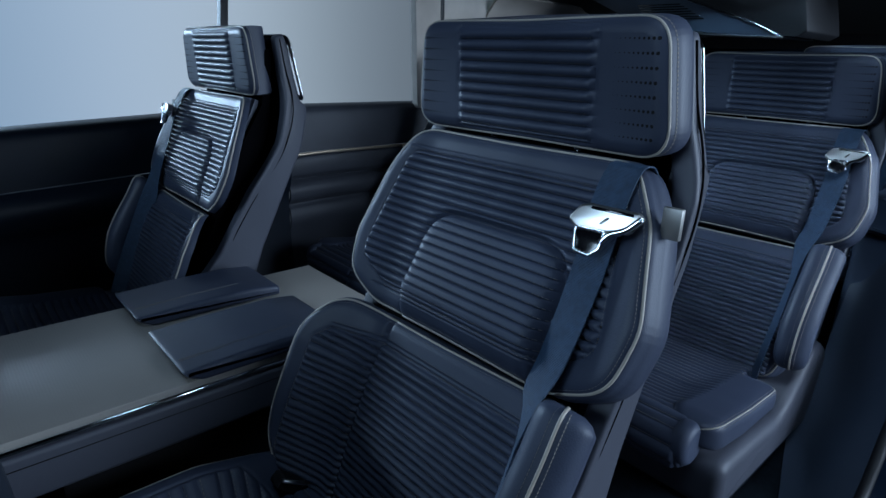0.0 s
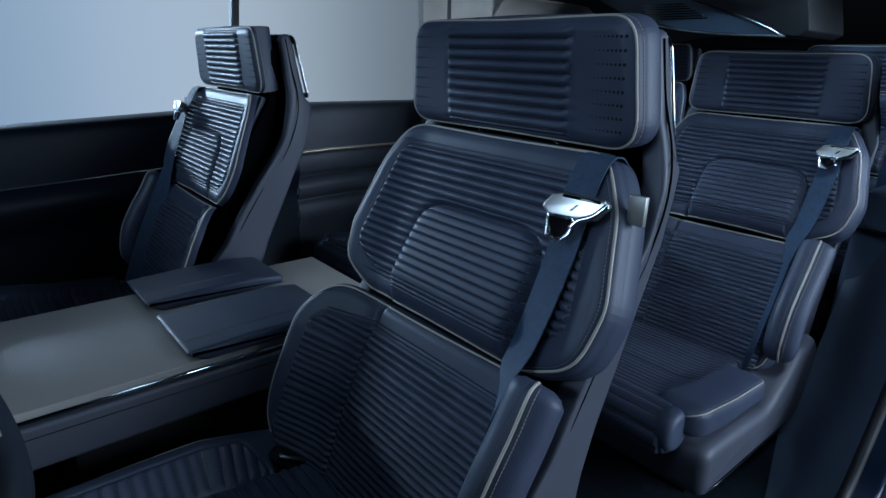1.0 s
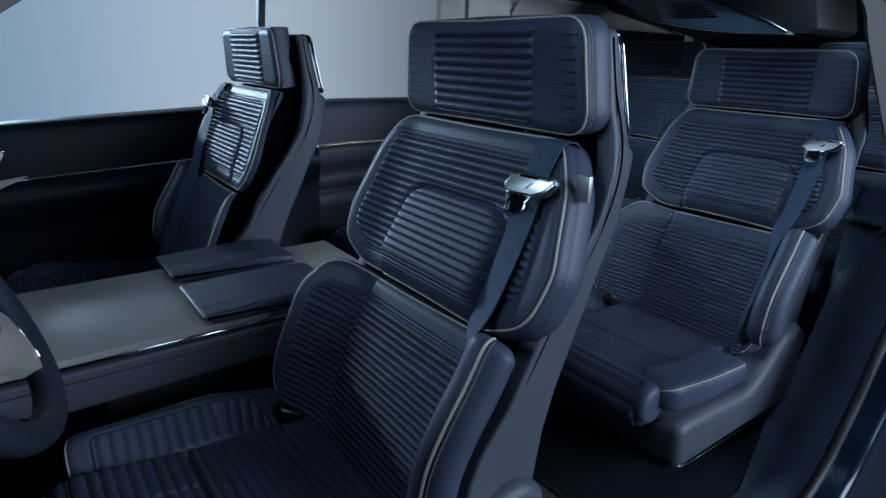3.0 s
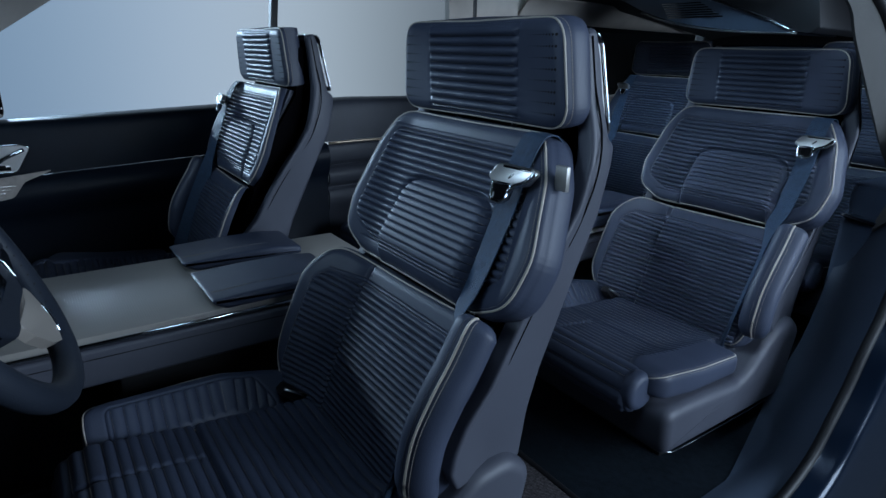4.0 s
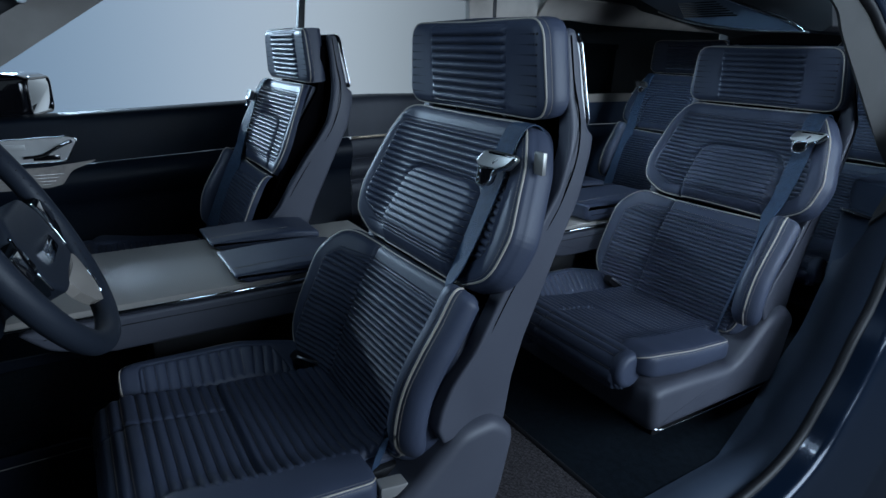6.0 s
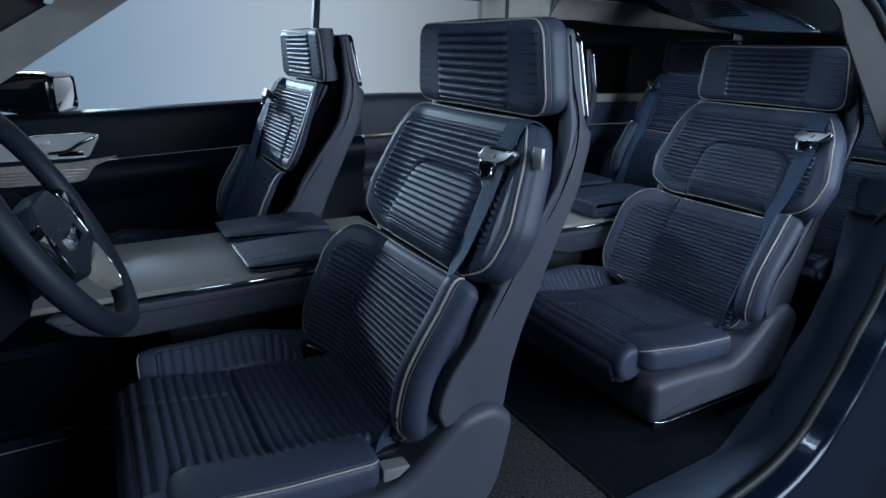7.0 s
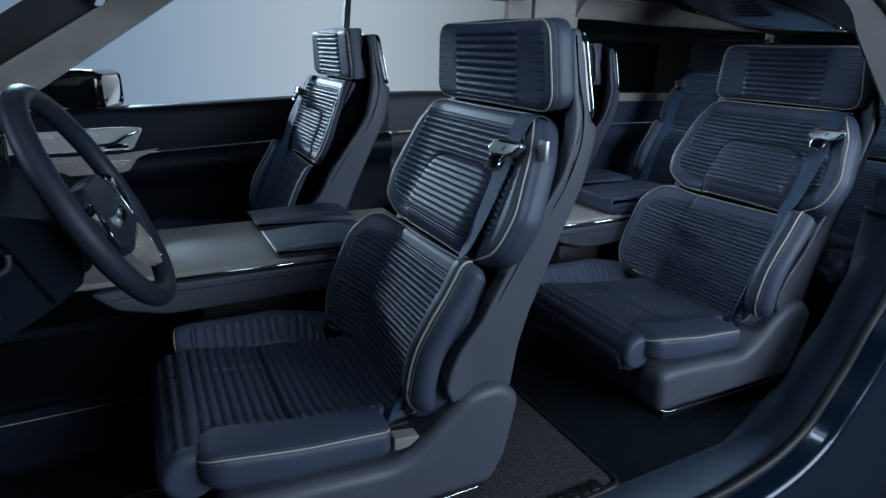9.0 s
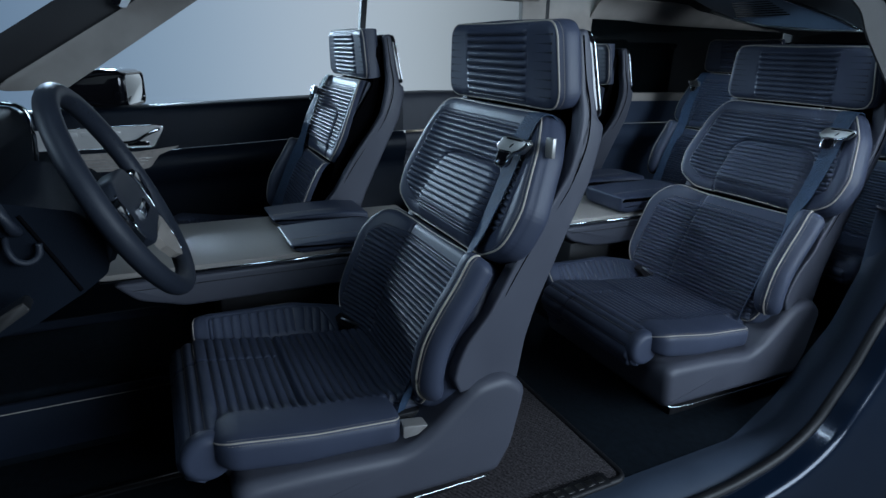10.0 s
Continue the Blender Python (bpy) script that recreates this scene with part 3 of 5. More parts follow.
    # raised inner thigh bolster with its own ribs
    ib_out = soften(rounded([(-0.242, 0.0), (-0.242, 0.28), (-0.235, 0.365), (-0.155, 0.375), (-0.155, 0.0)], [0.04, 0.06, 0.03, 0.02, 0.03]), 0.008)
    ib_ribs = rounded([(-0.214, 0.035), (-0.214, 0.26), (-0.166, 0.31), (-0.166, 0.035)], 0.012)
    ib = Pillow([(-0.572, 0.244), (-0.36, 0.240), (-0.27, 0.220), (-0.19, 0.195)], ib_out, crown=0.014, edge=0.016, depth=0.10, wing=0.046, wing_from=0.158, wing_to=0.222, ribs=ib_ribs, side=s, spread=0.003, phase=0.005, rib_height=0.0050, pitch=0.0185)
    inner = part("inner_bolster", ib.mesh("inner_bolster", LEATHER, 60), seat)
    part("stitching", ib.stitches("inner_bolster_stitching", ib.rib_lines()), inner, "cream stitching thread", "stuff")
    part("piping", ib.piping("inner_bolster_piping", 0.0016, 0.004), inner, "pale grey piping cord")

    # outer thigh bolster: a soft roll with a rounded nose
    def roll(y):
        nose = math.sqrt(max(0.0, 1 - max(0.0, (-0.525 - y) / 0.040) ** 2))
        tail = math.sqrt(max(0.0, 1 - max(0.0, (y + 0.282) / 0.018) ** 2))
        top = float(np.interp(y, [-0.56, -0.53, -0.41, -0.27], [0.290, 0.289, 0.269, 0.256]))
        low_z = float(np.interp(y, [-0.56, -0.53, -0.44, -0.27], [0.229, 0.225, 0.209, 0.200]))
        return 0.165 + 0.002 * nose, 0.050 * (0.25 + 0.75 * nose) * (0.6 + 0.4 * tail), (top + low_z) / 2, (top - low_z) / 2 * (0.5 + 0.5 * nose) * (0.8 + 0.2 * tail)

    def on_roll(y, a):
        xc, rx, zc, rz = roll(y)
        c, d = math.cos(a), math.sin(a)
        return s * (xc + rx * math.copysign(abs(c) ** 0.48, c)), y, zc + rz * math.copysign(abs(d) ** 0.52, d)

    ys = -0.565 + 0.300 * (0.5 - 0.5 * np.cos(np.linspace(0, math.pi, 34)))
    turn = [2 * math.pi * k / 52 + 0.10 * math.sin(8 * math.pi * k / 52) for k in range(52)]
    bol = part("thigh_bolster", loft("thigh_bolster", [[on_roll(y, a) for a in turn] for y in ys], LEATHER, closed_section=True), seat)
    edge = [on_roll(y, 0.70) for y in ys[1:-1]]
    edge = [on_roll(ys[1], 0.70 + 0.35 * k) for k in (4, 3, 2, 1)] + edge
    part("piping", tube("thigh_bolster_piping", edge, 0.0014, PIPING, sides=6), bol, "pale grey piping cord")
    for a in (0.90, 0.50):
        verts, faces = [], []
        for y in np.arange(-0.545, -0.275, 0.0049):
            p0, p1 = np.array(on_roll(y, a)), np.array(on_roll(y + 0.003, a))
            lift = np.array([s * math.cos(a), 0, math.sin(a)]) * 0.0008
            w = np.array([-s * math.sin(a), 0, math.cos(a)]) * 0.0006
            n = len(verts)
            verts += [p0 - w - lift / 3, p1 - w - lift / 3, p1 + w - lift / 3, p0 + w - lift / 3, p0 + lift, p1 + lift]
            faces += [(n, n + 1, n + 5, n + 4), (n + 2, n + 3, n + 4, n + 5), (n + 1, n + 2, n + 5), (n + 3, n, n + 4)]
        part("stitching", mesh_of("thigh_bolster_stitching", verts, faces, THREAD, False), bol, "cream stitching thread", "stuff")

    # back shell with a screen on its back
    front = [(0.050, 0.887), (0.054, 0.824), (0.054, 0.763), (0.046, 0.726), (0.031, 0.661), (0.001, 0.612), (-0.039, 0.555), (-0.069, 0.500), (-0.110, 0.424), (-0.149, 0.376), (-0.166, 0.340), (-0.172, 0.310), (-0.160, 0.280)]
    rear = [(-0.028, 0.268), (-0.017, 0.351), (0.002, 0.417), (0.032, 0.490), (0.061, 0.562), (0.095, 0.641), (0.110, 0.712), (0.111, 0.738), (0.094, 0.750), (0.089, 0.780), (0.082, 0.850), (0.072, 0.895)]
    front_z, front_y = [q[1] for q in reversed(front)], [q[0] for q in reversed(front)]

    def back(points):
        return [(y + deep * max(0.0, min(1.0, (z - 0.35) / 0.3)), z) for y, z in points]

    def flare(y, z):
        """How far the side wall leans outwards towards its front edge, and its taper at the top."""
        yf = float(np.interp(z, front_z, front_y)) + deep * max(0.0, min(1.0, (z - 0.35) / 0.3))
        return 0.018 * max(0.0, min(1.0, 1 - (y - yf) / 0.06)) * max(0.0, min(1.0, (0.80 - z) / 0.08)), 1 - 0.10 * max(0.0, (z - 0.74) / 0.15)

    core = [(y + 0.034, z) for y, z in front[:-1]] + [(-0.110, 0.280)]
    o = rounded(back(core + rear), [0.012] + [0.1] * 10 + [0.01, 0.008, 0.01] + [0.1] * 6 + [0.012, 0.010, 0.05, 0.1, 0.02])
    shell_mesh = prism("backrest_shell", o, "yz", -0.190, 0.190, SHELL, 0.004, 2)
    for v in shell_mesh.vertices:
        v.co.x *= flare(v.co.y, v.co.z)[1]
    shell = part("backrest_shell", shell_mesh, seat, "smooth navy moulded back shell")
    o = soften(rounded(back(front + rear), [0.012] + [0.1] * 10 + [0.01, 0.008, 0.01] + [0.1] * 6 + [0.012, 0.010, 0.05, 0.1, 0.02]), 0.003, 220)
    for sx in (-1, 1):
        x0, x1 = sorted((sx * 0.176, sx * 0.208))
        wall = pebble("shell_side", o, "yz", x0, x1, SHELL, 0.008, 5)
        for v in wall.vertices:
            lean, narrow = flare(v.co.y, v.co.z)
            v.co.x = (v.co.x + sx * lean) * narrow
        wing = part("shell_side", wall, shell, "smooth navy moulded side wall")
        line = back([(0.060, 0.882), (0.066, 0.82), (0.072, 0.759), (0.064, 0.703), (0.036, 0.632), (-0.014, 0.562), (-0.066, 0.478), (-0.116, 0.376), (-0.126, 0.332), (-0.138, 0.304)])
        seam = smooth_path([(sx * (0.2088 + flare(y, z)[0]) * flare(y, z)[1], y, z) for y, z in line], 10)
        part("shell_seam", tube("shell_seam", seam, 0.0014, VOID, sides=5), shell, "dark seam line")
    # black sheet added for the shade in the gap behind the pads
    face = back([(0.074, 0.874)] + core[1:-2])
    o = [(y - 0.003, z) for y, z in face] + [(y + 0.006, z) for y, z in reversed(face)]
    part("shell_lining", prism("shell_lining", o, "yz", -0.172, 0.172, VOID, 0.0), shell, "black sheet for the shade between pads and shell")
    # screen on the back: a tilted black slab between two chrome frames
    scr = rounded([(-0.198, 0.750), (-0.184, 0.890), (0.184, 0.890), (0.198, 0.750)], [0.012, 0.024, 0.024, 0.012])

    def tilt(z):
        return 0.070 + deep + 0.176 * (0.884 - z)

    slab = [[(x * k, tilt(z) + dy, z) for x, z in scr] for k, dy in ((0.97, -0.004), (1.0, 0.0), (1.0, 0.012), (0.975, 0.018))]
    screen = part("rear_screen", loft("rear_screen", slab, GLOSS, closed_section=True), seat, "black screen with chrome frame")
    for dy, k, radius in ((0.0005, 1.004, 0.0018), (0.0150, 0.995, 0.0017)):
        ring = [(x * k, tilt(z) + dy, 0.820 + (z - 0.820) * k) for x, z in scr]
        part("screen_frame", tube("screen_frame", ring, radius, CHROME, closed=True, sides=8, up=(0, 1, 0)), screen, "polished chrome frame")
    # dark webs that join pads and shell
    o = rounded([(-0.17, 0.27), (-0.10, 0.45), (-0.03, 0.62), (0.045, 0.74), (0.06, 0.86), (0.075, 0.86), (0.06, 0.70), (0.0, 0.52), (-0.10, 0.27)], 0.01)
    part("back_frame", prism("back_frame", o, "yz", -0.165, 0.165, VOID, 0.004), seat, "black inner frame")

    # base skirt, plinth and hinge
    o = rounded([(-0.536, 0.102), (-0.552, 0.212), (-0.41, 0.204), (-0.270, 0.190), (-0.232, 0.205), (-0.128, 0.294), (-0.062, 0.300), (-0.016, 0.262), (-0.040, 0.140), (-0.070, 0.086)],
                [0.006, 0.03, 0.1, 0.05, 0.06, 0.05, 0.04, 0.03, 0.08, 0.008])
    o = soften(np.array(o), 0.008, 96)
    skirt = part("seat_base", pebble("seat_base", o, "yz", -0.232, 0.232, SHELL, 0.022), seat, "smooth navy moulded base")
    foot = smooth_path([(s * 0.196, -0.528, 0.112), (s * 0.208, -0.520, 0.108), (s * 0.221, -0.50, 0.096), (s * 0.223, -0.42, 0.090), (s * 0.223, -0.20, 0.083), (s * 0.222, -0.085, 0.081)], 6)
    part("chrome_strip", tube("chrome_strip", foot, 0.0016, CHROME, sides=6), skirt, "thin polished chrome strip")
    part("plinth", box("seat_plinth", (-0.16, -0.43, 0.0), (0.16, -0.12, 0.12), RUBBER, 0.006), seat, "black seat rail plinth")
    part("hinge_plate", prism("hinge_plate", rounded([(-0.262, 0.211), (-0.262, 0.235), (-0.213, 0.227), (-0.236, 0.212)], 0.003), "yz", min(s * 0.19, s * 0.2145), max(s * 0.19, s * 0.2145), HINGE, 0.003), seat, "brushed metal hinge plate")

    # seat belt and its tongue
    path = smooth_path([(s * 0.168, 0.030, 0.738), (s * 0.168, 0.012, 0.754), (s * 0.168, -0.012, 0.750), (s * 0.168, -0.036, 0.712), (s * 0.171, -0.064, 0.645), (s * 0.166, -0.100, 0.560), (s * 0.158, -0.118, 0.520), (s * 0.158, -0.130, 0.487), (s * 0.158, -0.160, 0.420), (s * 0.156, -0.196, 0.340), (s * 0.154, -0.228, 0.260), (s * 0.154, -0.239, 0.225)], 8)
    k = len(path)
    way = np.arange(k) / k
    across = np.stack([np.interp(way, (0.42, 0.56, 0.66), (1.0, 0.85, 0.55)), np.interp(way, (0.30, 0.42, 0.56, 0.66), (0.0, -0.20, -0.5, -0.85)), np.zeros(k)], -1)
    belt = part("seat_belt", ribbon("seat_belt", path, 0.041, 0.0016, BELT, across * np.array([[1, s, 1]])), seat, "blue woven seat belt webbing")
    lay = pose(s * 0.178, -0.053, 0.703, -21, 0, s * 8)

    def flip(points):
        return [(s * x, z) for x, z in points]

    body = rounded(flip([(-0.038, -0.004), (-0.027, 0.013), (-0.016, 0.016), (0.035, 0.015), (0.040, 0.010), (0.028, -0.008), (0.006, -0.012), (-0.025, -0.0135)]), [0.006, 0.006, 0.006, 0.004, 0.004, 0.008, 0.006, 0.006])
    tongue = place_part(part("belt_tongue", pebble("belt_tongue", body, "xz", -0.0085, 0.005, BUCKLE, 0.0035, 5), belt, "satin silver belt tongue"), lay)
    place_part(part("tongue_slot", prism("tongue_slot", rounded(flip([(-0.014, 0.0095), (-0.014, 0.0128), (0.031, 0.0122), (0.031, 0.0090)]), 0.0012), "xz", -0.0095, -0.006, GLOSS, 0.0004), belt, "dark slot"), lay)
    place_part(part("tongue_badge", prism("tongue_badge", rounded(flip([(-0.002, -0.004), (0.005, 0.004), (0.008, 0.004), (0.001, -0.004)]), 0.0008), "xz", -0.0095, -0.0075, GLOSS, 0.0004), belt, "small plain badge"), lay)
    neck = rounded(flip([(-0.026, -0.010), (-0.022, -0.035), (-0.005, -0.037), (0.004, -0.029), (0.006, -0.010)]), [0.003, 0.004, 0.006, 0.006, 0.003])
    place_part(part("tongue_plate", prism("tongue_plate", neck, "xz", -0.006, 0.001, GLOSS, 0.002), belt, "black latch plate"), lay)
    place_part(part("tongue_loop", tube("tongue_loop", [(x, -0.006, z) for x, z in neck], 0.0026, CHROME, closed=True, sides=8, up=(0, 1, 0)), belt, "chrome loop"), lay)
    place_part(part("tongue_wing", tube("tongue_wing", [(s * x, -0.0075, z) for x, y, z in smooth_path([(0.004, 0, -0.022), (0.012, 0, -0.012), (0.026, 0, -0.005), (0.039, 0, 0.009)], 6)], 0.0034, CHROME, sides=10), belt, "polished chrome wing"), lay)
    part("belt_guide", box("belt_guide", (min(s * 0.222, s * 0.242), -0.022, 0.692), (max(s * 0.222, s * 0.242), -0.015, 0.724), DOORLIGHT, 0.001), seat, "brushed metal belt guide")
    buckle_end = part("buckle_receiver", prism("buckle_receiver", rounded([(-0.272, 0.268), (-0.258, 0.280), (-0.226, 0.254), (-0.240, 0.240)], 0.003), "yz", min(s * -0.180, s * -0.156), max(s * -0.180, s * -0.156), RUBBER, 0.003), seat, "black buckle receiver")
    part("buckle_edge", tube("buckle_edge", [(s * -0.155, -0.262, 0.277), (s * -0.155, -0.222, 0.250)], 0.0044, BUCKLE, sides=8, flat=0.6), buckle_end, "polished chrome edge")
    return seat


# ---- the cabin ----
def structure(name, me, label, parent=None):
    return tagged(part(name, me, parent), label, name.split("_")[0], "", "structure")


floor = structure("floor", box("floor", (-0.86, -1.6, -0.03), (0.745, 2.9, 0.0), CARPET, 0.0), "dark navy carpeted cabin floor")
ground = structure("ground", box("ground", (-14, -14, -0.52), (14, 14, -0.50), STUDIO, 0.0), "dark grey studio floor")
arc = [(-6.5 - 0.9 * math.cos(a) , -0.5 + 0.9 * (1 - math.sin(a))) for a in np.linspace(math.pi / 2, 0, 8)]
backdrop = structure("backdrop", loft("backdrop", [[(-6.0, y, -0.5)] + [(x, y, z) for x, z in arc] + [(-7.4, y, 2.0), (-7.4, y, 6.5)] for y in np.linspace(-4.5, 14, 12)], BACKDROP), "studio cyclorama with its blue-grey light painted on")

# far side: door panels, trim strips, window line and pillars
BELT_Z = [(-1.3, 0.598), (-0.54, 0.632), (0.0, 0.660), (0.5, 0.677), (0.95, 0.676), (1.5, 0.672), (2.9, 0.665)]


def belt_z(y):
    return float(np.interp(y, [b[0] for b in BELT_Z], [b[1] for b in BELT_Z]))


def side_panel(name, y0, y1, profile, mat, label):
    ys = np.linspace(y0, y1, 24)
    me = loft(name, [[(x, y, belt_z(y) + dz) for x, dz in profile] for y in ys], mat, thickness=0.010)
    return structure(name, me, label)


def soft_profile(points):
    return [(p[0], p[2]) for p in smooth_path([(x, 0, z) for x, z in points], 4)]


door_profile = soft_profile([(-0.95, 0.004), (-0.90, 0.003), (-0.872, -0.006), (-0.860, -0.03), (-0.852, -0.09), (-0.848, -0.150)])
lower_profile = soft_profile([(-0.848, -0.160), (-0.826, -0.176), (-0.818, -0.205), (-0.830, -0.245), (-0.848, -0.30), (-0.842, -0.48), (-0.80, -0.665)])
side_panel("door_far_front", -1.3, 0.36, door_profile, DOORSKIN, "leather upper panel of the front passenger door, coloured near-black with shade")
side_panel("door_far_front_armrest", -1.3, 0.36, lower_profile, DOORSKIN, "leather door armrest and lower panel, coloured near-black with shade")
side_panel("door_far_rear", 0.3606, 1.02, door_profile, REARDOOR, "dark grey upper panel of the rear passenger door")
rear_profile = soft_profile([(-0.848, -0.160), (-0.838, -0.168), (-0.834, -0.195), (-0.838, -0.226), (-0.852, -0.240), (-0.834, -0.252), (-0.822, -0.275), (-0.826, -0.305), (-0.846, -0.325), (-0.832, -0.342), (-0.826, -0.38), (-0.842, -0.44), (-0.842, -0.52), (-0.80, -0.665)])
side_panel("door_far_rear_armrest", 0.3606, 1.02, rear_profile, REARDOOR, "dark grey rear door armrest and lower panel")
side_panel("trim_far_quarter", 1.0206, 2.8, door_profile, TRIM, "dark navy rear quarter trim")
side_panel("trim_far_quarter_lower", 1.0206, 2.8, lower_profile, TRIM, "dark navy lower rear quarter trim")
for name, y0, y1, mat in (("trim_strip_front", -0.52, 0.355, BRUSHED), ("trim_strip_rear", 0.37, 0.90, BRONZE)):
    structure(name, loft(name, [[(-0.846, y, belt_z(y) - 0.150), (-0.842, y, belt_z(y) - 0.152), (-0.842, y, belt_z(y) - 0.159), (-0.846, y, belt_z(y) - 0.161)] for y in np.linspace(y0, y1, 12)], mat, closed_section=True), "thin satin metal trim strip on the door")
structure("trim_strip_quarter", tube("trim_strip_quarter", [(-0.832, 1.62, 0.476), (-0.832, 1.95, 0.474)], 0.004, CHROME, sides=8), "thin chrome strip on the rear trim")
speaker = structure("trim_rear_speaker", box("trim_rear_speaker", (-0.846, 0.86, 0.425), (-0.830, 0.97, 0.528), BRONZE, 0.006), "satin bronze grille plate on the rear door")
for k in range(7):
    part("grille_slot", box("grille_slot", (-0.8305, 0.905, 0.437 + 0.0125 * k), (-0.8285, 0.925, 0.443 + 0.0125 * k), RUBBER, 0.0005), speaker, "dark grille slot")

# switch plate and slatted panel on the front passenger door
plate = thing("door_switch_plate", (-0.848, -0.65, 0.53), "satin grey door switch plate with chrome rim on the door", "switch plate")
o = rounded([(-0.34, -0.040), (-0.34, 0.030), (0.062, 0.042), (0.090, 0.034), (0.050, -0.036)], [0.01, 0.01, 0.01, 0.014, 0.02])
part("plate", prism("switch_plate", o, "yz", -0.006, 0.007, PLATE, 0.002), plate)
part("rim", tube("switch_rim", [(0.006, p[0], p[1]) for p in o], 0.0030, CHROME, closed=True, sides=6, up=(1, 0, 0)), plate, "polished chrome rim")
part("pull_handle", tube("switch_pull", smooth_path([(0.010, -0.06, -0.018), (0.016, -0.01, -0.012), (0.018, 0.03, 0.010), (0.012, 0.072, 0.028)], 6), 0.006, CHROME, sides=8), plate, "chrome release handle")
for k in range(4):
    part("switch", box("door_switch", (0.006, -0.30 + 0.065 * k, 0.006), (0.011, -0.245 + 0.065 * k, 0.022), PLATE, 0.002), plate, "satin seat switch")
part("recess", box("switch_recess", (0.005, -0.035, -0.030), (0.0085, 0.035, -0.014), GLOSS, 0.002), plate, "black recess")
slat = thing("door_slat_panel", (-0.812, -0.75, 0.45), "grey slatted wood panel with metal lines on the door", "trim panel")
o = rounded([(-0.30, -0.030), (-0.30, 0.030), (0.10, 0.034), (0.235, 0.050), (0.16, 0.020), (0.13, -0.022), (0.09, -0.030)], [0.004, 0.004, 0.05, 0.002, 0.03, 0.02, 0.01])
part("panel", prism("slat_panel", o, "yz", -0.004, 0.004, material("taupe_wood", (0.42, 0.375, 0.34), 0.4, mottle=0.15, mottle_size=60), 0.0015), slat)
for k in range(4):
    part("slat_line", box("slat_line", (0.0035, -0.30, -0.020 + 0.010 * k), (0.006, 0.10 + 0.012 * k, -0.0175 + 0.010 * k), BRUSHED, 0.0005), slat, "thin metal line")

structure("pillar_far_b", prism("pillar_far_b", rounded([(0.150, 0.62), (0.178, 0.64), (0.218, 1.10), (0.196, 1.10)], 0.002), "yz", -0.885, -0.862, RUBBER, 0.003), "slim black passenger door pillar")
structure("pillar_far_c", prism("pillar_far_c", rounded([(0.940, 0.66), (0.920, 1.12), (1.42, 1.12), (1.34, 1.035), (1.315, 1.02), (1.300, 0.66)], [0.005, 0.005, 0.005, 0.03, 0.03, 0.005]), "yz", -0.882, -0.850, CLOTH, 0.006), "warm grey padded passenger-side pillar trim")
structure("pillar_far_c_edge", prism("pillar_far_c_edge", rounded([(1.055, 0.67), (1.045, 1.12), (1.062, 1.12), (1.072, 0.67)], 0.002), "yz", -0.853, -0.847, RUBBER, 0.002), "black pillar edge")
structure("window_far_quarter", box("window_far_quarter", (-0.895, 1.28, 0.66), (-0.885, 2.75, 1.10), DARKGLASS, 0.0), "dark privacy glass in the rear quarter")
structure("rail_far_roof", loft("rail_far_roof", [[(-0.885, y, 1.012 + 0.03 * math.exp(-((y - 1.3) / 0.25) ** 2)), (-0.852, y, 1.022), (-0.835, y, 1.045), (-0.80, y, 1.085), (-0.76, y, 1.10)] for y in np.linspace(1.30, 2.75, 20)], CLOTH, thickness=0.008), "warm grey roof rail trim")
structure("rail_far_front", loft("rail_far_front", [[(-0.875, y, 1.070), (-0.845, y, 1.075), (-0.82, y, 1.095), (-0.76, y, 1.115)] for y in np.linspace(-0.35, 1.0, 12)], CLOTH, thickness=0.008), "warm grey roof rail over the passenger doors")
structure("trim_far_window_sill", box("trim_far_window_sill", (-0.884, 1.31, 0.630), (-0.853, 2.2, 0.672), CLOTH, 0.006), "pale window sill trim of the rear quarter")

# far windscreen pillar, its black seal, and the outside mirror
ap = [(-0.830, 0.700), (-0.40, 0.995), (-0.20, 1.10), (-0.36, 1.12), (-0.58, 0.985), (-1.04, 0.690)]
structure("pillar_far_a", prism("pillar_far_a", rounded(ap, [0.02, 0.2, 0.01, 0.01, 0.2, 0.02]), "yz", -0.80, -0.752, SCREENPOST, 0.012, 3), "warm grey cloth windscreen pillar trim, toned down with shade")
# seal widened outwards as a black sheet that hides the bright backdrop
structure("pillar_far_a_seal", prism("pillar_far_a_seal", [(-1.00, 0.70), (-0.565, 0.985), (-0.35, 1.125), (-0.53, 1.155), (-0.74, 1.02), (-1.22, 0.70)], "yz", -0.86, -0.80, RUBBER, 0.004), "black windscreen seal, widened to darken the corner beyond")
clip = thing("visor_clip", (-0.735, -0.62, 1.0), "pale plastic sun visor end under the headliner", "sun visor")
part("visor_end", prism("visor_end", rounded([(-0.030, -0.052), (0.020, 0.03), (0.048, 0.03), (-0.008, -0.052)], 0.006), "yz", -0.018, 0.010, material("pale_visor", (0.55, 0.58, 0.62), 0.5), 0.004), clip)
# black strip in place of the shade beside the visor end
part("visor_hinge", prism("visor_hinge", rounded([(-0.050, -0.04), (0.0, 0.03), (0.022, 0.03), (-0.028, -0.048)], 0.006), "yz", -0.020, 0.004, GLOSS, 0.004), clip, "black strip for the shade in the hinge gap")

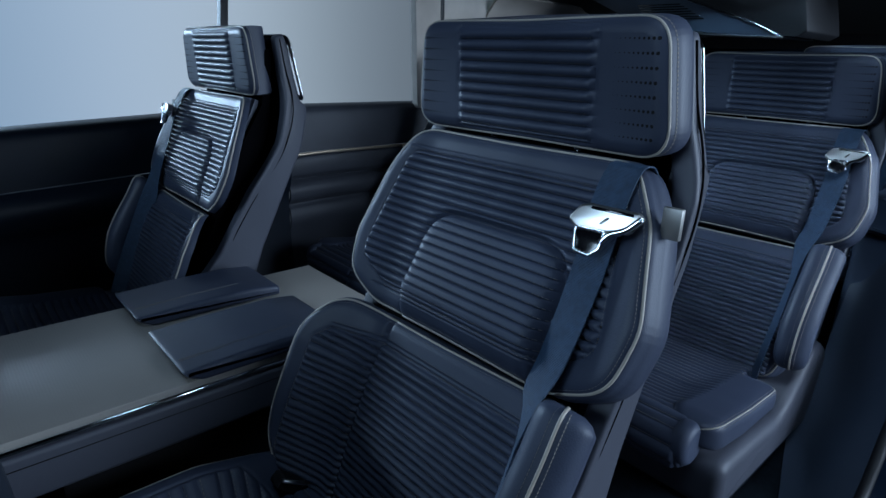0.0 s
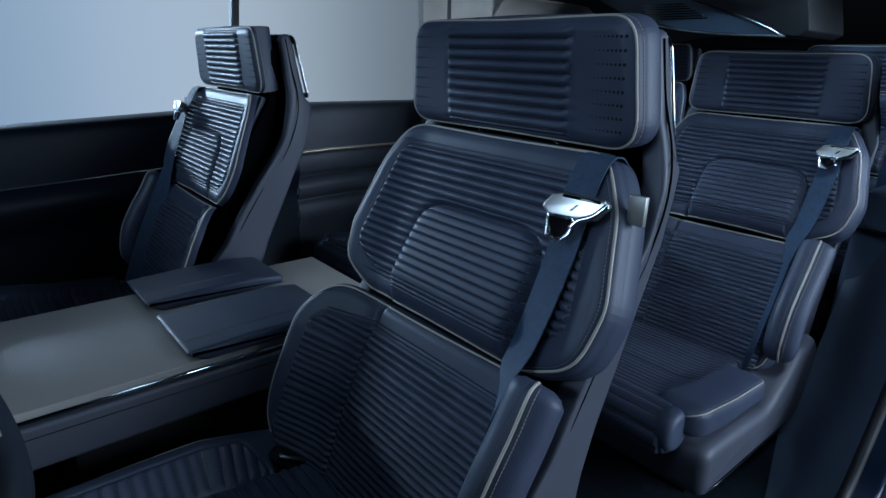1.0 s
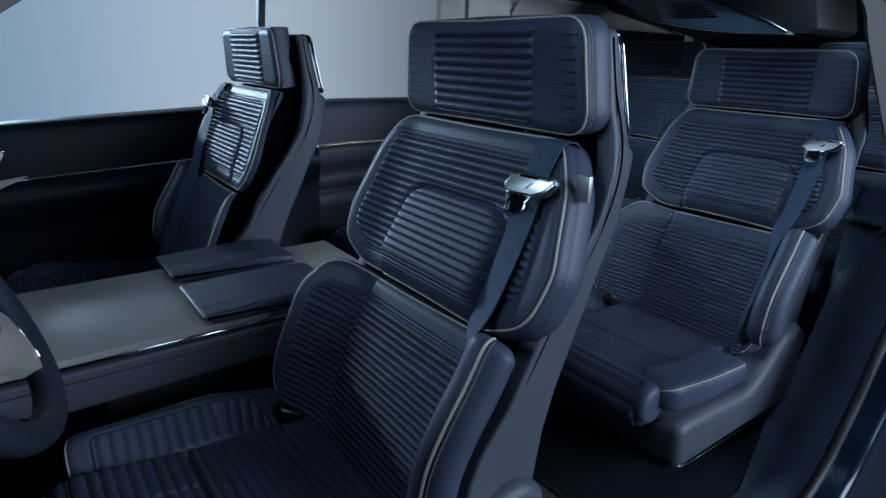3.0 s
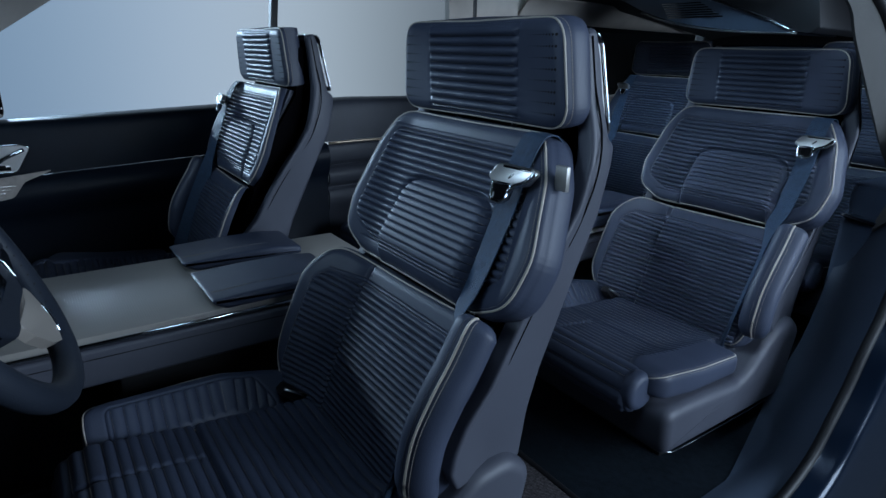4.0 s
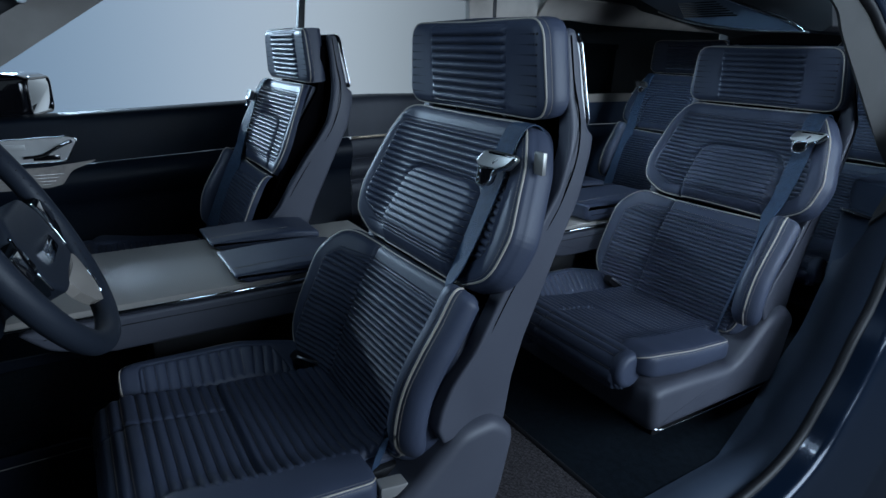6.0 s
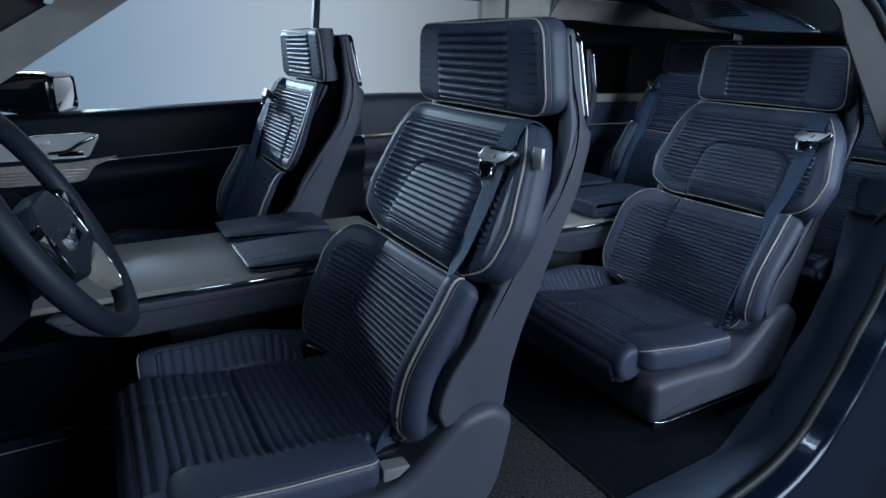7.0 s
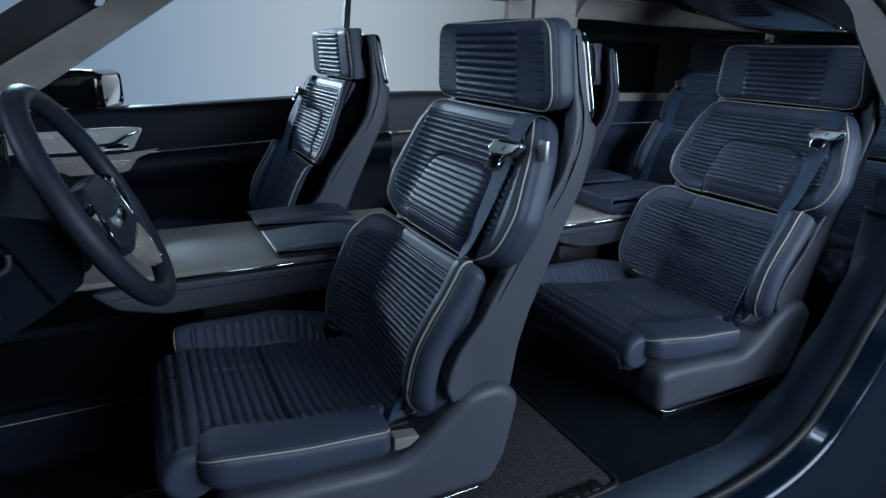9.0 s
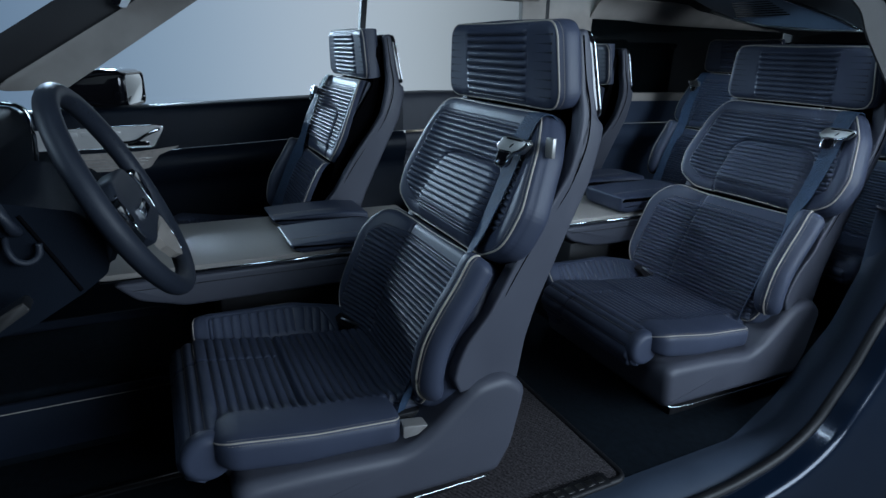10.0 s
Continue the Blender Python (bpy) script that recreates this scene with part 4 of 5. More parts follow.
mirror = thing("wing_mirror", (-1.06, -0.66, 0.60), "glossy black wing mirror outside the passenger door", "mirror")
mirror.matrix_world = pose(-1.06, -0.665, 0.60, 0, 0, -17)
sections = []
for k, (y, x0, x1, z0, z1) in enumerate([(-0.27, -0.02, 0.10, 0.075, 0.100), (-0.22, -0.06, 0.11, 0.045, 0.130), (-0.14, -0.10, 0.11, 0.025, 0.146), (-0.05, -0.12, 0.11, 0.015, 0.152), (0.0, -0.12, 0.105, 0.012, 0.148), (0.018, -0.115, 0.10, 0.02, 0.140)]):
    sections.append([(p[0], y, p[1]) for p in rounded([(x0, z0), (x0, z1), (x1, z1), (x1, z0)], 0.03)])
part("housing", loft("mirror_housing", sections, GLOSS, closed_section=True), mirror)
o = rounded([(-0.100, 0.028), (-0.100, 0.132), (0.088, 0.132), (0.088, 0.028)], 0.025)
part("mirror_glass", prism("mirror_glass", o, "xz", 0.016, 0.022, MIRROR, 0.001), mirror, "silver mirror glass")
part("rim", tube("mirror_rim", [(p[0] * 1.05, 0.020, 0.08 + (p[1] - 0.08) * 1.08) for p in o], 0.006, GLOSS, closed=True, sides=6, up=(0, 1, 0)), mirror)
part("foot", prism("mirror_foot", rounded([(-0.13, -0.01), (-0.12, 0.02), (-0.05, 0.02), (-0.04, -0.01)], 0.006), "yz", 0.0, 0.12, CHROME, 0.004), mirror, "polished chrome mirror foot")

# roof: open over the near doorway, low beam at the back
roof_sections = []
for y in np.linspace(-0.62, 2.8, 36):
    # the unseen cut before y = 1.52 is added to let lamp light in
    near = 0.10 if y < 0.62 else 0.68 if y < 0.95 else -0.45 if y < 1.52 else 0.75 if y > 1.8 else 0.28
    drop = 0.12 * max(0, (y - 1.7) / 1.1) ** 1.2
    roof_sections.append([(x, y, 1.14 - drop - 0.045 * (abs(x) / 0.8) ** 3) for x in np.linspace(-0.80, near, 25)])
# far darker than the rail cloth: the shade under the roof is in the colour
HEADLINER = material("shaded_headliner", (0.03, 0.034, 0.034), 0.9, grain=0.5, grain_size=900)
ceiling = structure("ceiling", loft("ceiling", roof_sections, HEADLINER, thickness=-0.02), "headliner darkened with shade, cut open to let light in")
beam = thing("roof_beam", (0, 1.60, 0), "dark navy overhead roof beam with chrome edges", "roof beam")
pod = rounded([(-0.62, 1.13), (-0.42, 1.045), (-0.30, 1.008), (-0.17, 0.984), (-0.047, 0.970), (0.08, 0.961), (0.205, 0.955), (0.112, 0.996), (-0.02, 1.040), (-0.149, 1.082), (-0.25, 1.13)], 0.004, 2)
part("pod", prism("beam_pod", pod, "xz", 0.0, 0.35, material("slate_blue_trim", (0.045, 0.062, 0.090), 0.4), 0.006), beam)
part("chrome_line", tube("beam_line", smooth_path([(-0.26, -0.002, 1.12), (-0.149, -0.002, 1.084), (-0.02, -0.002, 1.041), (0.112, -0.002, 0.997), (0.20, -0.002, 0.957)], 6), 0.0045, CHROME, sides=8), beam, "polished chrome line")
part("lower_lip", tube("beam_lip", smooth_path([(-0.42, -0.004, 1.040), (-0.30, -0.004, 1.003), (-0.17, -0.004, 0.979), (-0.047, -0.004, 0.965), (0.08, -0.004, 0.957), (0.21, -0.004, 0.953)], 6), 0.006, BRUSHED, sides=8, flat=0.6), beam, "satin metal lower lip")
for k in range(7):
    part("vent_slot", box("vent_slot", (-0.33 + 0.006 * k, -0.003, 1.065 - 0.0085 * k), (-0.16 + 0.016 * k, 0.004, 1.0690 - 0.0085 * k), DARKCHROME, 0.0008), beam, "thin air vent slot")
fair = rounded([(-0.20, 1.13), (-0.12, 1.080), (0.112, 1.002), (0.205, 0.960), (0.245, 0.955), (0.275, 0.972), (0.262, 1.02), (0.235, 1.13)], 0.006, 2)
part("fairing", prism("beam_fairing", fair, "xz", 0.012, 0.35, RUBBER, 0.010), beam, "black fairing")

shelf = thing("rear_shelf", (0, 1.98, 0), "glossy dark blue shelf edge behind the third row", "shelf")
part("shelf_board", box("rear_shelf_board", (-0.55, 0.0, 0.900), (0.62, 0.30, 0.928), PAINT, 0.006), shelf)
part("shelf_support", box("rear_shelf_support", (-0.55, 0.05, 0.0), (0.62, 0.28, 0.899), RUBBER, 0.004), shelf, "black panel")
structure("wall_rear", box("wall_rear", (-0.9, 2.78, 0.0), (0.9, 2.85, 1.12), RUBBER, 0.0), "black tailgate lining")

# ---- near side: sill trim, seal and painted body round the open doorway ----
SEAL = smooth_path([(0.835, -1.6, -0.02), (0.835, -0.6, -0.02), (0.835, 0.0, -0.02), (0.835, 0.377, -0.018), (0.835, 0.50, -0.006), (0.835, 0.60, 0.018), (0.835, 0.685, 0.065), (0.835, 0.740, 0.135), (0.835, 0.785, 0.200), (0.835, 0.825, 0.280), (0.835, 0.868, 0.350), (0.833, 0.905, 0.450), (0.825, 0.945, 0.570), (0.800, 1.020, 0.690), (0.765, 1.055, 0.775), (0.728, 1.005, 0.842), (0.714, 0.884, 0.919), (0.708, 0.787, 0.978), (0.70, 0.55, 1.065), (0.69, 0.0, 1.12)], 6)
INNER = smooth_path([(0.745, -1.6, 0.002), (0.745, -0.6, 0.002), (0.745, 0.0, 0.002), (0.745, 0.40, 0.002), (0.745, 0.54, 0.002), (0.745, 0.64, 0.004), (0.745, 0.735, 0.018), (0.745, 0.80, 0.085), (0.745, 0.85, 0.135), (0.745, 0.895, 0.185), (0.745, 0.945, 0.290), (0.745, 0.99, 0.385), (0.735, 1.05, 0.48), (0.715, 1.148, 0.58), (0.705, 1.05, 0.668), (0.70, 0.953, 0.752), (0.70, 0.767, 0.901), (0.70, 0.687, 0.968), (0.695, 0.45, 1.045), (0.685, 0.0, 1.10)], 6)
SILLTRIM = material("navy_sill_trim", (0.042, 0.058, 0.088), 0.5, grain=0.2, grain_size=900, mottle=0.08)
k_low = 6 * 12
sections = []
for a, b in zip(SEAL[:k_low + 1], INNER[:k_low + 1]):
    a, b = np.array(a), np.array(b)
    row_pts = []
    for t in np.linspace(0, 1, 9):
        q = a + (b - a) * t
        q = q + np.array([0.0, -0.3, 0.95]) * math.sin(math.pi * t) * 0.012
        row_pts.append(q)
    for k in range(1, 5):
        row_pts.append(b + np.array([-0.022 * k, 0.045 * k - 0.004 * k * k, 0.0]) * min(1, max(0, (b[1] - 0.55) / 0.2)))
    sections.append(row_pts)
structure("trim_near_sill", loft("trim_near_sill", sections, SILLTRIM, thickness=0.006), "smooth navy sill and wheel arch trim")
sections = []
for a, b in zip(SEAL[k_low:], INNER[k_low:]):
    a, b = np.array(a), np.array(b)
    sections.append([a + (b - a) * t + np.array([0.0, -1.0, 0.2]) * math.sin(math.pi * t) * 0.012 for t in np.linspace(0, 1, 7)])
structure("pillar_near_c", loft("pillar_near_c", sections, PILLAR, thickness=0.006), "warm grey cloth pillar trim beside the doorway, darkened with shade")
structure("seal_near", tube("seal_near", [(p[0] + 0.008, p[1], p[2]) for p in SEAL], 0.011, RUBBER, sides=10), "black rubber doorway seal")
body_rows = []
for i, p in enumerate(SEAL):
    p = np.array(p)
    t = np.array(SEAL[min(i + 1, len(SEAL) - 1)]) - np.array(SEAL[max(i - 1, 0)])
    out = np.array([0.0, t[2], -t[1]])
    out /= np.linalg.norm(out) + 1e-9
    keep = float(np.interp(p[2], (0.50, 0.66, 0.95), (1.0, 0.25, 0.12)))
    body_rows.append([p + np.array([dx * max(keep, 0.35), 0, 0]) + out * d * keep for dx, d in ((0.012, 0.006), (0.024, 0.012), (0.044, 0.015), (0.056, 0.020), (0.062, 0.032), (0.066, 0.07), (0.072, 0.17), (0.078, 0.30), (0.084, 0.60))])
body_rows = [r + [q - np.array([0.006, 0, 0]) for q in reversed(r)] for r in body_rows]
structure("body_near_frame", loft("body_near_frame", body_rows, PAINT, closed_section=True), "blue metallic painted body round the doorway")
tower = thing("rear_side_console", (0.70, 1.30, 0), "dark navy side console with chrome collar beside the third row", "side console")
part("console_body", prism("side_console_body", rounded([(-0.06, -0.20), (-0.06, 0.9), (0.12, 0.9), (0.16, -0.30)], 0.03), "xy", 0.0, 0.490, TRIM, 0.012), tower)
part("collar", prism("side_console_collar", rounded([(-0.064, -0.206), (-0.064, 0.9), (0.12, 0.9), (0.16, -0.306)], 0.03), "xy", 0.492, 0.502, CHROME, 0.003), tower, "polished chrome collar")
part("top_pad", prism("side_console_pad", rounded([(-0.055, -0.19), (-0.055, 0.9), (0.12, 0.9), (0.15, -0.28)], 0.03), "xy", 0.503, 0.575, TRIM, 0.02), tower, "padded dark navy top")
structure("wall_near_quarter", box("wall_near_quarter", (0.80, 1.3, 0.0), (0.83, 2.8, 0.55), TRIM, 0.0), "dark navy rear side lining")


# ---- seats ----
def row(x, y, z, side, label, group, deep=0.0):
    m = build_seat(side, label, group, deep)
    m.matrix_world = Matrix.Translation((x, y, z))
    return m


LABEL = "navy ribbed leather car seat with pale piping"
driver = row(0.475, 0.0, 0.0, 1, LABEL + ", driver's", "cabin seats")
passenger = row(-0.475, -0.008, 0.0, -1, LABEL + ", front passenger's", "cabin seats", 0.024)
second = tagged(copy_thing(driver, pose(0.455, 0.92, -0.015)), LABEL + ", second row")
second_far = tagged(copy_thing(passenger, pose(-0.455, 0.92, -0.015)), LABEL + ", second row, passenger side")
third_far = tagged(copy_thing(passenger, pose(-0.40, 1.80, 0.03)), LABEL + ", third row, passenger side")
third = tagged(copy_thing(driver, pose(0.40, 1.80, 0.03)), LABEL + ", third row")
for rear_seat in (second, second_far, third, third_far):
    for o in [c for c in rear_seat.children if c.name.startswith(("hinge_plate", "belt_guide"))]:
        bpy.data.objects.remove(o)


# ---- centre consoles ----
def console(y0, y1, arm0, arm1, label, rise=0.0):
    c = thing("centre_console", (0, y0, 0), label, "console")
    L = y1 - y0
    f0 = 0.22 if y0 < -0.5 else 0.0
    part("console_top", box("console_top", (-0.170, f0, 0.374), (0.170, L, 0.390), CONSOLE, 0.003), c, "grey satin console deck")
    side = soften(rounded([(f0 + 0.02, 0.368), (f0 + 0.065, 0.324), (f0 + 0.16, 0.298), (L - 0.01, 0.298), (L - 0.01, 0.368)], [0.006, 0.06, 0.1, 0.01, 0.006]), 0.003, 140)
    part("console_body", pebble("console_body", side, "yz", -0.175, 0.175, SHELL, 0.008), c, "dark navy leather console side")
    part("console_foot", box("console_foot", (-0.13, 0.45 if y0 < -0.5 else 0.1, 0.0), (0.13, L - 0.02, 0.300), RUBBER, 0.01), c, "black console foot")
    for sx in (-1, 1):
        part("chrome_edge", tube("chrome_edge", [(sx * 0.172, f0 + 0.002, 0.376), (sx * 0.172, L - 0.002, 0.376)], 0.0042, CHROME, sides=8), c, "polished chrome edge")
        part("console_seam", tube("console_seam", [(sx * 0.1752, f0 + 0.06, 0.350), (sx * 0.1752, L - 0.014, 0.350)], 0.0008, RUBBER, sides=5), c, "stitched seam")
        x0, x1 = (0.006, 0.180) if sx > 0 else (-0.196, -0.050)
        b0, b1 = arm0 - y0, arm1 - y0
        o = soften(rounded([(b0, 0.412 + rise), (b0 + 0.10, 0.4165 + rise), (b1 - 0.06, 0.417 + rise), (b1, 0.410 + rise), (b1, 0.3905), (b0 + 0.030, 0.3905), (b0 + 0.008, 0.402)], [0.004, 0.1, 0.05, 0.01, 0.004, 0.008, 0.008]), 0.0022, 160)
        arm = part("armrest", pebble("armrest", o, "yz", x0, x1, LEATHER, 0.0075 + 0.3 * rise, 5), c, "padded navy leather armrest")
        verts, faces = [], []
        for x in (x1 - 0.045, x1 - 0.040):
            for y in np.arange(b0 + 0.012, b1 - 0.07, 0.0046):
                z, n = float(np.interp(y, (b0, b0 + 0.02, b0 + 0.10, b1 - 0.06), (0.4123, 0.4132, 0.4164, 0.4168))) + rise, len(verts)
                verts += [(x - 0.0005, y, z - 0.0006), (x - 0.0005, y + 0.0028, z - 0.0006), (x + 0.0005, y + 0.0028, z - 0.0006), (x + 0.0005, y, z - 0.0006), (x, y, z + 0.0006), (x, y + 0.0028, z + 0.0006)]
                faces += [(n, n + 1, n + 5, n + 4), (n + 2, n + 3, n + 4, n + 5), (n + 1, n + 2, n + 5), (n + 3, n, n + 4)]
        part("stitching", mesh_of("armrest_stitching", verts, faces, THREAD, False), arm, "cream stitching thread", "stuff")
    return c


console(-0.95, 0.06, -0.340, -0.07, "long grey-topped console between the front seats")
console(0.42, 1.12, 0.650, 0.98, "grey-topped console between the second row seats", 0.034)
# ---- floor mat ----
mat = thing("floor_mat", (0, 0, 0), "grey ribbed floor mat with black edge on the carpet", "mat")
o = rounded([(0.20, -0.30), (0.20, 0.214), (0.742, 0.214), (0.742, -0.30)], 0.02)
part("carpet_face", prism("carpet_face", o, "xy", 0.001, 0.010, MAT, 0.002), mat)
part("mat_border", tube("mat_border", [(p[0], p[1], 0.006) for p in rounded([(0.195, -0.305), (0.195, 0.222), (0.748, 0.222), (0.748, -0.305)], 0.025)], 0.008, RUBBER, closed=True, sides=8), mat, "black rubber border")
tab = part("name_tab", box("mat_name_tab", (0.722, -0.04, 0.010), (0.754, 0.180, 0.0145), RUBBER, 0.001), mat, "black rubber name tab")
for k in range(7):
    y = 0.160 - 0.026 * k
    part("letter_bar", box("letter_bar", (0.730, y - 0.008, 0.0142), (0.747, y + 0.008, 0.0158), BRUSHED, 0.0005), tab, "pale letter bar")

# ---- steering wheel, column and dashboard ----
KNEE = material("dark_navy_knee_skin", (0.007, 0.010, 0.016), 0.8, spec=0.06, grain=0.3, grain_size=600)
CHAMPAGNE = material("satin_champagne_trim", (0.30, 0.27, 0.24), 0.42, mottle=0.06)
wheel = thing("steering_wheel", (0.44, -0.6445, 0.622), "navy leather steering wheel with chrome badge on the column", "steering wheel")
wheel.matrix_world = pose(0.44, -0.6445, 0.622, 26, 0, -4)
ring = [(0.172 * math.cos(a), 0, 0.170 * math.sin(a)) for a in np.linspace(0, 2 * math.pi, 72, endpoint=False)]
part("rim", tube("wheel_rim", ring, 0.0165, RIM, closed=True, sides=14, up=(0, 1, 0)), wheel, "navy leather rim")
part("rim_seam", tube("wheel_seam", [(0.93 * x, 0.006, 0.93 * z) for x, y, z in ring], 0.0012, RUBBER, closed=True, sides=5, up=(0, 1, 0)), wheel, "stitched rim seam")
for turn in range(26):
    a = math.pi * (0.62 + 0.030 * turn)
    part("grip_hole", tube("grip_hole", [(0.160 * math.cos(a), 0.0085, 0.158 * math.sin(a)), (0.158 * math.cos(a), 0.0105, 0.156 * math.sin(a))], 0.0011, RUBBER, sides=6, up=(1, 0, 0)), wheel, "small grip perforation")
hub = soften(rounded([(-0.098, -0.072), (-0.096, 0.000), (-0.066, 0.030), (0.060, 0.034), (0.090, 0.010), (0.092, -0.052), (0.046, -0.084), (-0.050, -0.088)], 0.020), 0.004, 80)
part("airbag_cover", pebble("wheel_hub", hub, "xz", -0.030, 0.008, RIM, 0.007), wheel, "navy leather airbag cover")
badge = part("badge", prism("wheel_badge", rounded([(-0.034, -0.044), (-0.034, -0.024), (0.040, -0.024), (0.040, -0.044)], 0.002), "xz", 0.004, 0.014, CHROME, 0.003), wheel, "plain chrome badge")
part("badge_bar", prism("wheel_badge_bar", rounded([(-0.028, -0.037), (-0.028, -0.031), (0.034, -0.031), (0.034, -0.037)], 0.001), "xz", 0.0135, 0.0152, DARKCHROME, 0.0006), badge, "dark centre bar")
for sx, deep_y in ((-1, 0.009), (1, 0.006)):
    o = rounded([(sx * 0.070, -0.045), (sx * 0.070, 0.010), (sx * 0.148, 0.010), (sx * 0.160, -0.010), (sx * 0.152, -0.042), (sx * 0.110, -0.060)], 0.012)
    part("spoke", prism("wheel_spoke", o, "xz", -0.004, 0.006, DASH, 0.003), wheel)
    part("switch_pad", prism("wheel_switches", rounded([(sx * 0.095, -0.030), (sx * 0.095, 0.004), (sx * 0.145, 0.005), (sx * 0.145, -0.028)], 0.006), "xz", 0.006, 0.011, GLOSS, 0.002), wheel, "black switch pad")
    part("hub_trim", tube("hub_trim", smooth_path([(sx * 0.084, deep_y, 0.014), (sx * 0.093, deep_y, -0.010), (sx * 0.096, deep_y, -0.034), (sx * 0.092, deep_y, -0.060)], 6), 0.0020, CHROME, sides=8, flat=0.8), wheel, "chrome switch strip")
o = rounded([(-0.096, -0.074), (0.026, -0.074), (0.010, -0.104), (-0.020, -0.132), (-0.062, -0.150), (-0.092, -0.124)], 0.008)
low_spoke = part("lower_spoke", prism("wheel_lower_spoke", o, "xz", -0.006, 0.008, CHAMPAGNE, 0.003), wheel, "satin champagne lower spoke")
part("spoke_edge", tube("wheel_spoke_edge", [(-0.093, 0.008, -0.104), (-0.090, 0.008, -0.124), (-0.064, 0.008, -0.149)], 0.0020, CHROME, sides=6), low_spoke, "chrome spoke edge")
column = thing("steering_column", (0.44, -0.66, 0.60), "dark navy steering column shroud under the wheel", "column")
column.matrix_world = pose(0.44, -0.655, 0.610, 26, 0, -4)
part("shroud", prism("column_shroud", rounded([(-0.055, -0.075), (-0.055, 0.025), (0.055, 0.025), (0.055, -0.075)], 0.03), "xz", -0.26, -0.05, DASH, 0.01), column)

dash = thing("dashboard", (0, -1.0, 0), "dark navy dashboard with chrome-edged screen ahead of the wheel", "dashboard")
o = rounded([(-0.50, 0.72), (-0.22, 0.800), (-0.10, 0.790), (-0.03, 0.70), (-0.03, 0.50), (-0.10, 0.40), (-0.50, 0.33)], 0.03)
part("dash_body", prism("dash_body", o, "yz", -0.83, 0.80, DASH, 0.01), dash)
o = rounded([(-0.20, 0.66), (0.12, 0.742), (0.195, 0.736), (0.212, 0.70), (0.205, 0.600), (0.10, 0.58), (-0.20, 0.55)], 0.015)
part("binnacle", prism("dash_binnacle", o, "yz", 0.205, 0.70, DASH, 0.012), dash, "black instrument hood")
part("screen_edge", tube("dash_screen_edge", smooth_path([(0.203, 0.12, 0.744), (0.203, 0.196, 0.738), (0.203, 0.214, 0.70), (0.203, 0.208, 0.60)], 6), 0.004, CHROME, sides=6), dash, "chrome screen edge")
o = rounded([(-0.10, 0.66), (0.20, 0.650), (0.300, 0.628), (0.330, 0.590), (0.330, 0.535), (0.295, 0.508), (0.225, 0.466), (-0.10, 0.40)], 0.02)
part("knee_panel", prism("knee_panel", o, "yz", 0.245, 0.56, KNEE, 0.012), dash, "dark navy knee panel")
part("panel_gap", tube("knee_panel_gap", smooth_path([(0.5605, 0.236, 0.628), (0.5605, 0.262, 0.575), (0.5605, 0.292, 0.512)], 5), 0.003, VOID, sides=5), dash, "black panel gap")
part("light_switch", prism("light_switch", rounded([(0.17, 0.485), (0.18, 0.500), (0.235, 0.532), (0.242, 0.520), (0.19, 0.485)], 0.004), "yz", 0.60, 0.63, BRUSHED, 0.003), dash, "satin release handle")
o = rounded([(-0.10, 0.42), (-0.10, 0.60), (0.19, 0.604), (0.226, 0.590), (0.165, 0.524), (0.06, 0.44)], 0.012)
stack = part("centre_stack", prism("centre_stack", o, "yz", -0.13, 0.030, DASH, 0.008), dash, "black centre stack")
# the pale plate colour carries the reflection on the display
part("display", prism("stack_display", [(0.170, 0.5250), (0.228, 0.5880), (0.2265, 0.5895), (0.1685, 0.5265)], "yz", -0.12, 0.012, PLATE, 0.0), stack, "display face, its reflection put into a pale colour")
part("display_edge", tube("stack_display_edge", [(0.014, 0.168, 0.524), (0.014, 0.198, 0.562), (0.014, 0.229, 0.590)], 0.0022, CHROME, sides=6), stack, "chrome control edge")
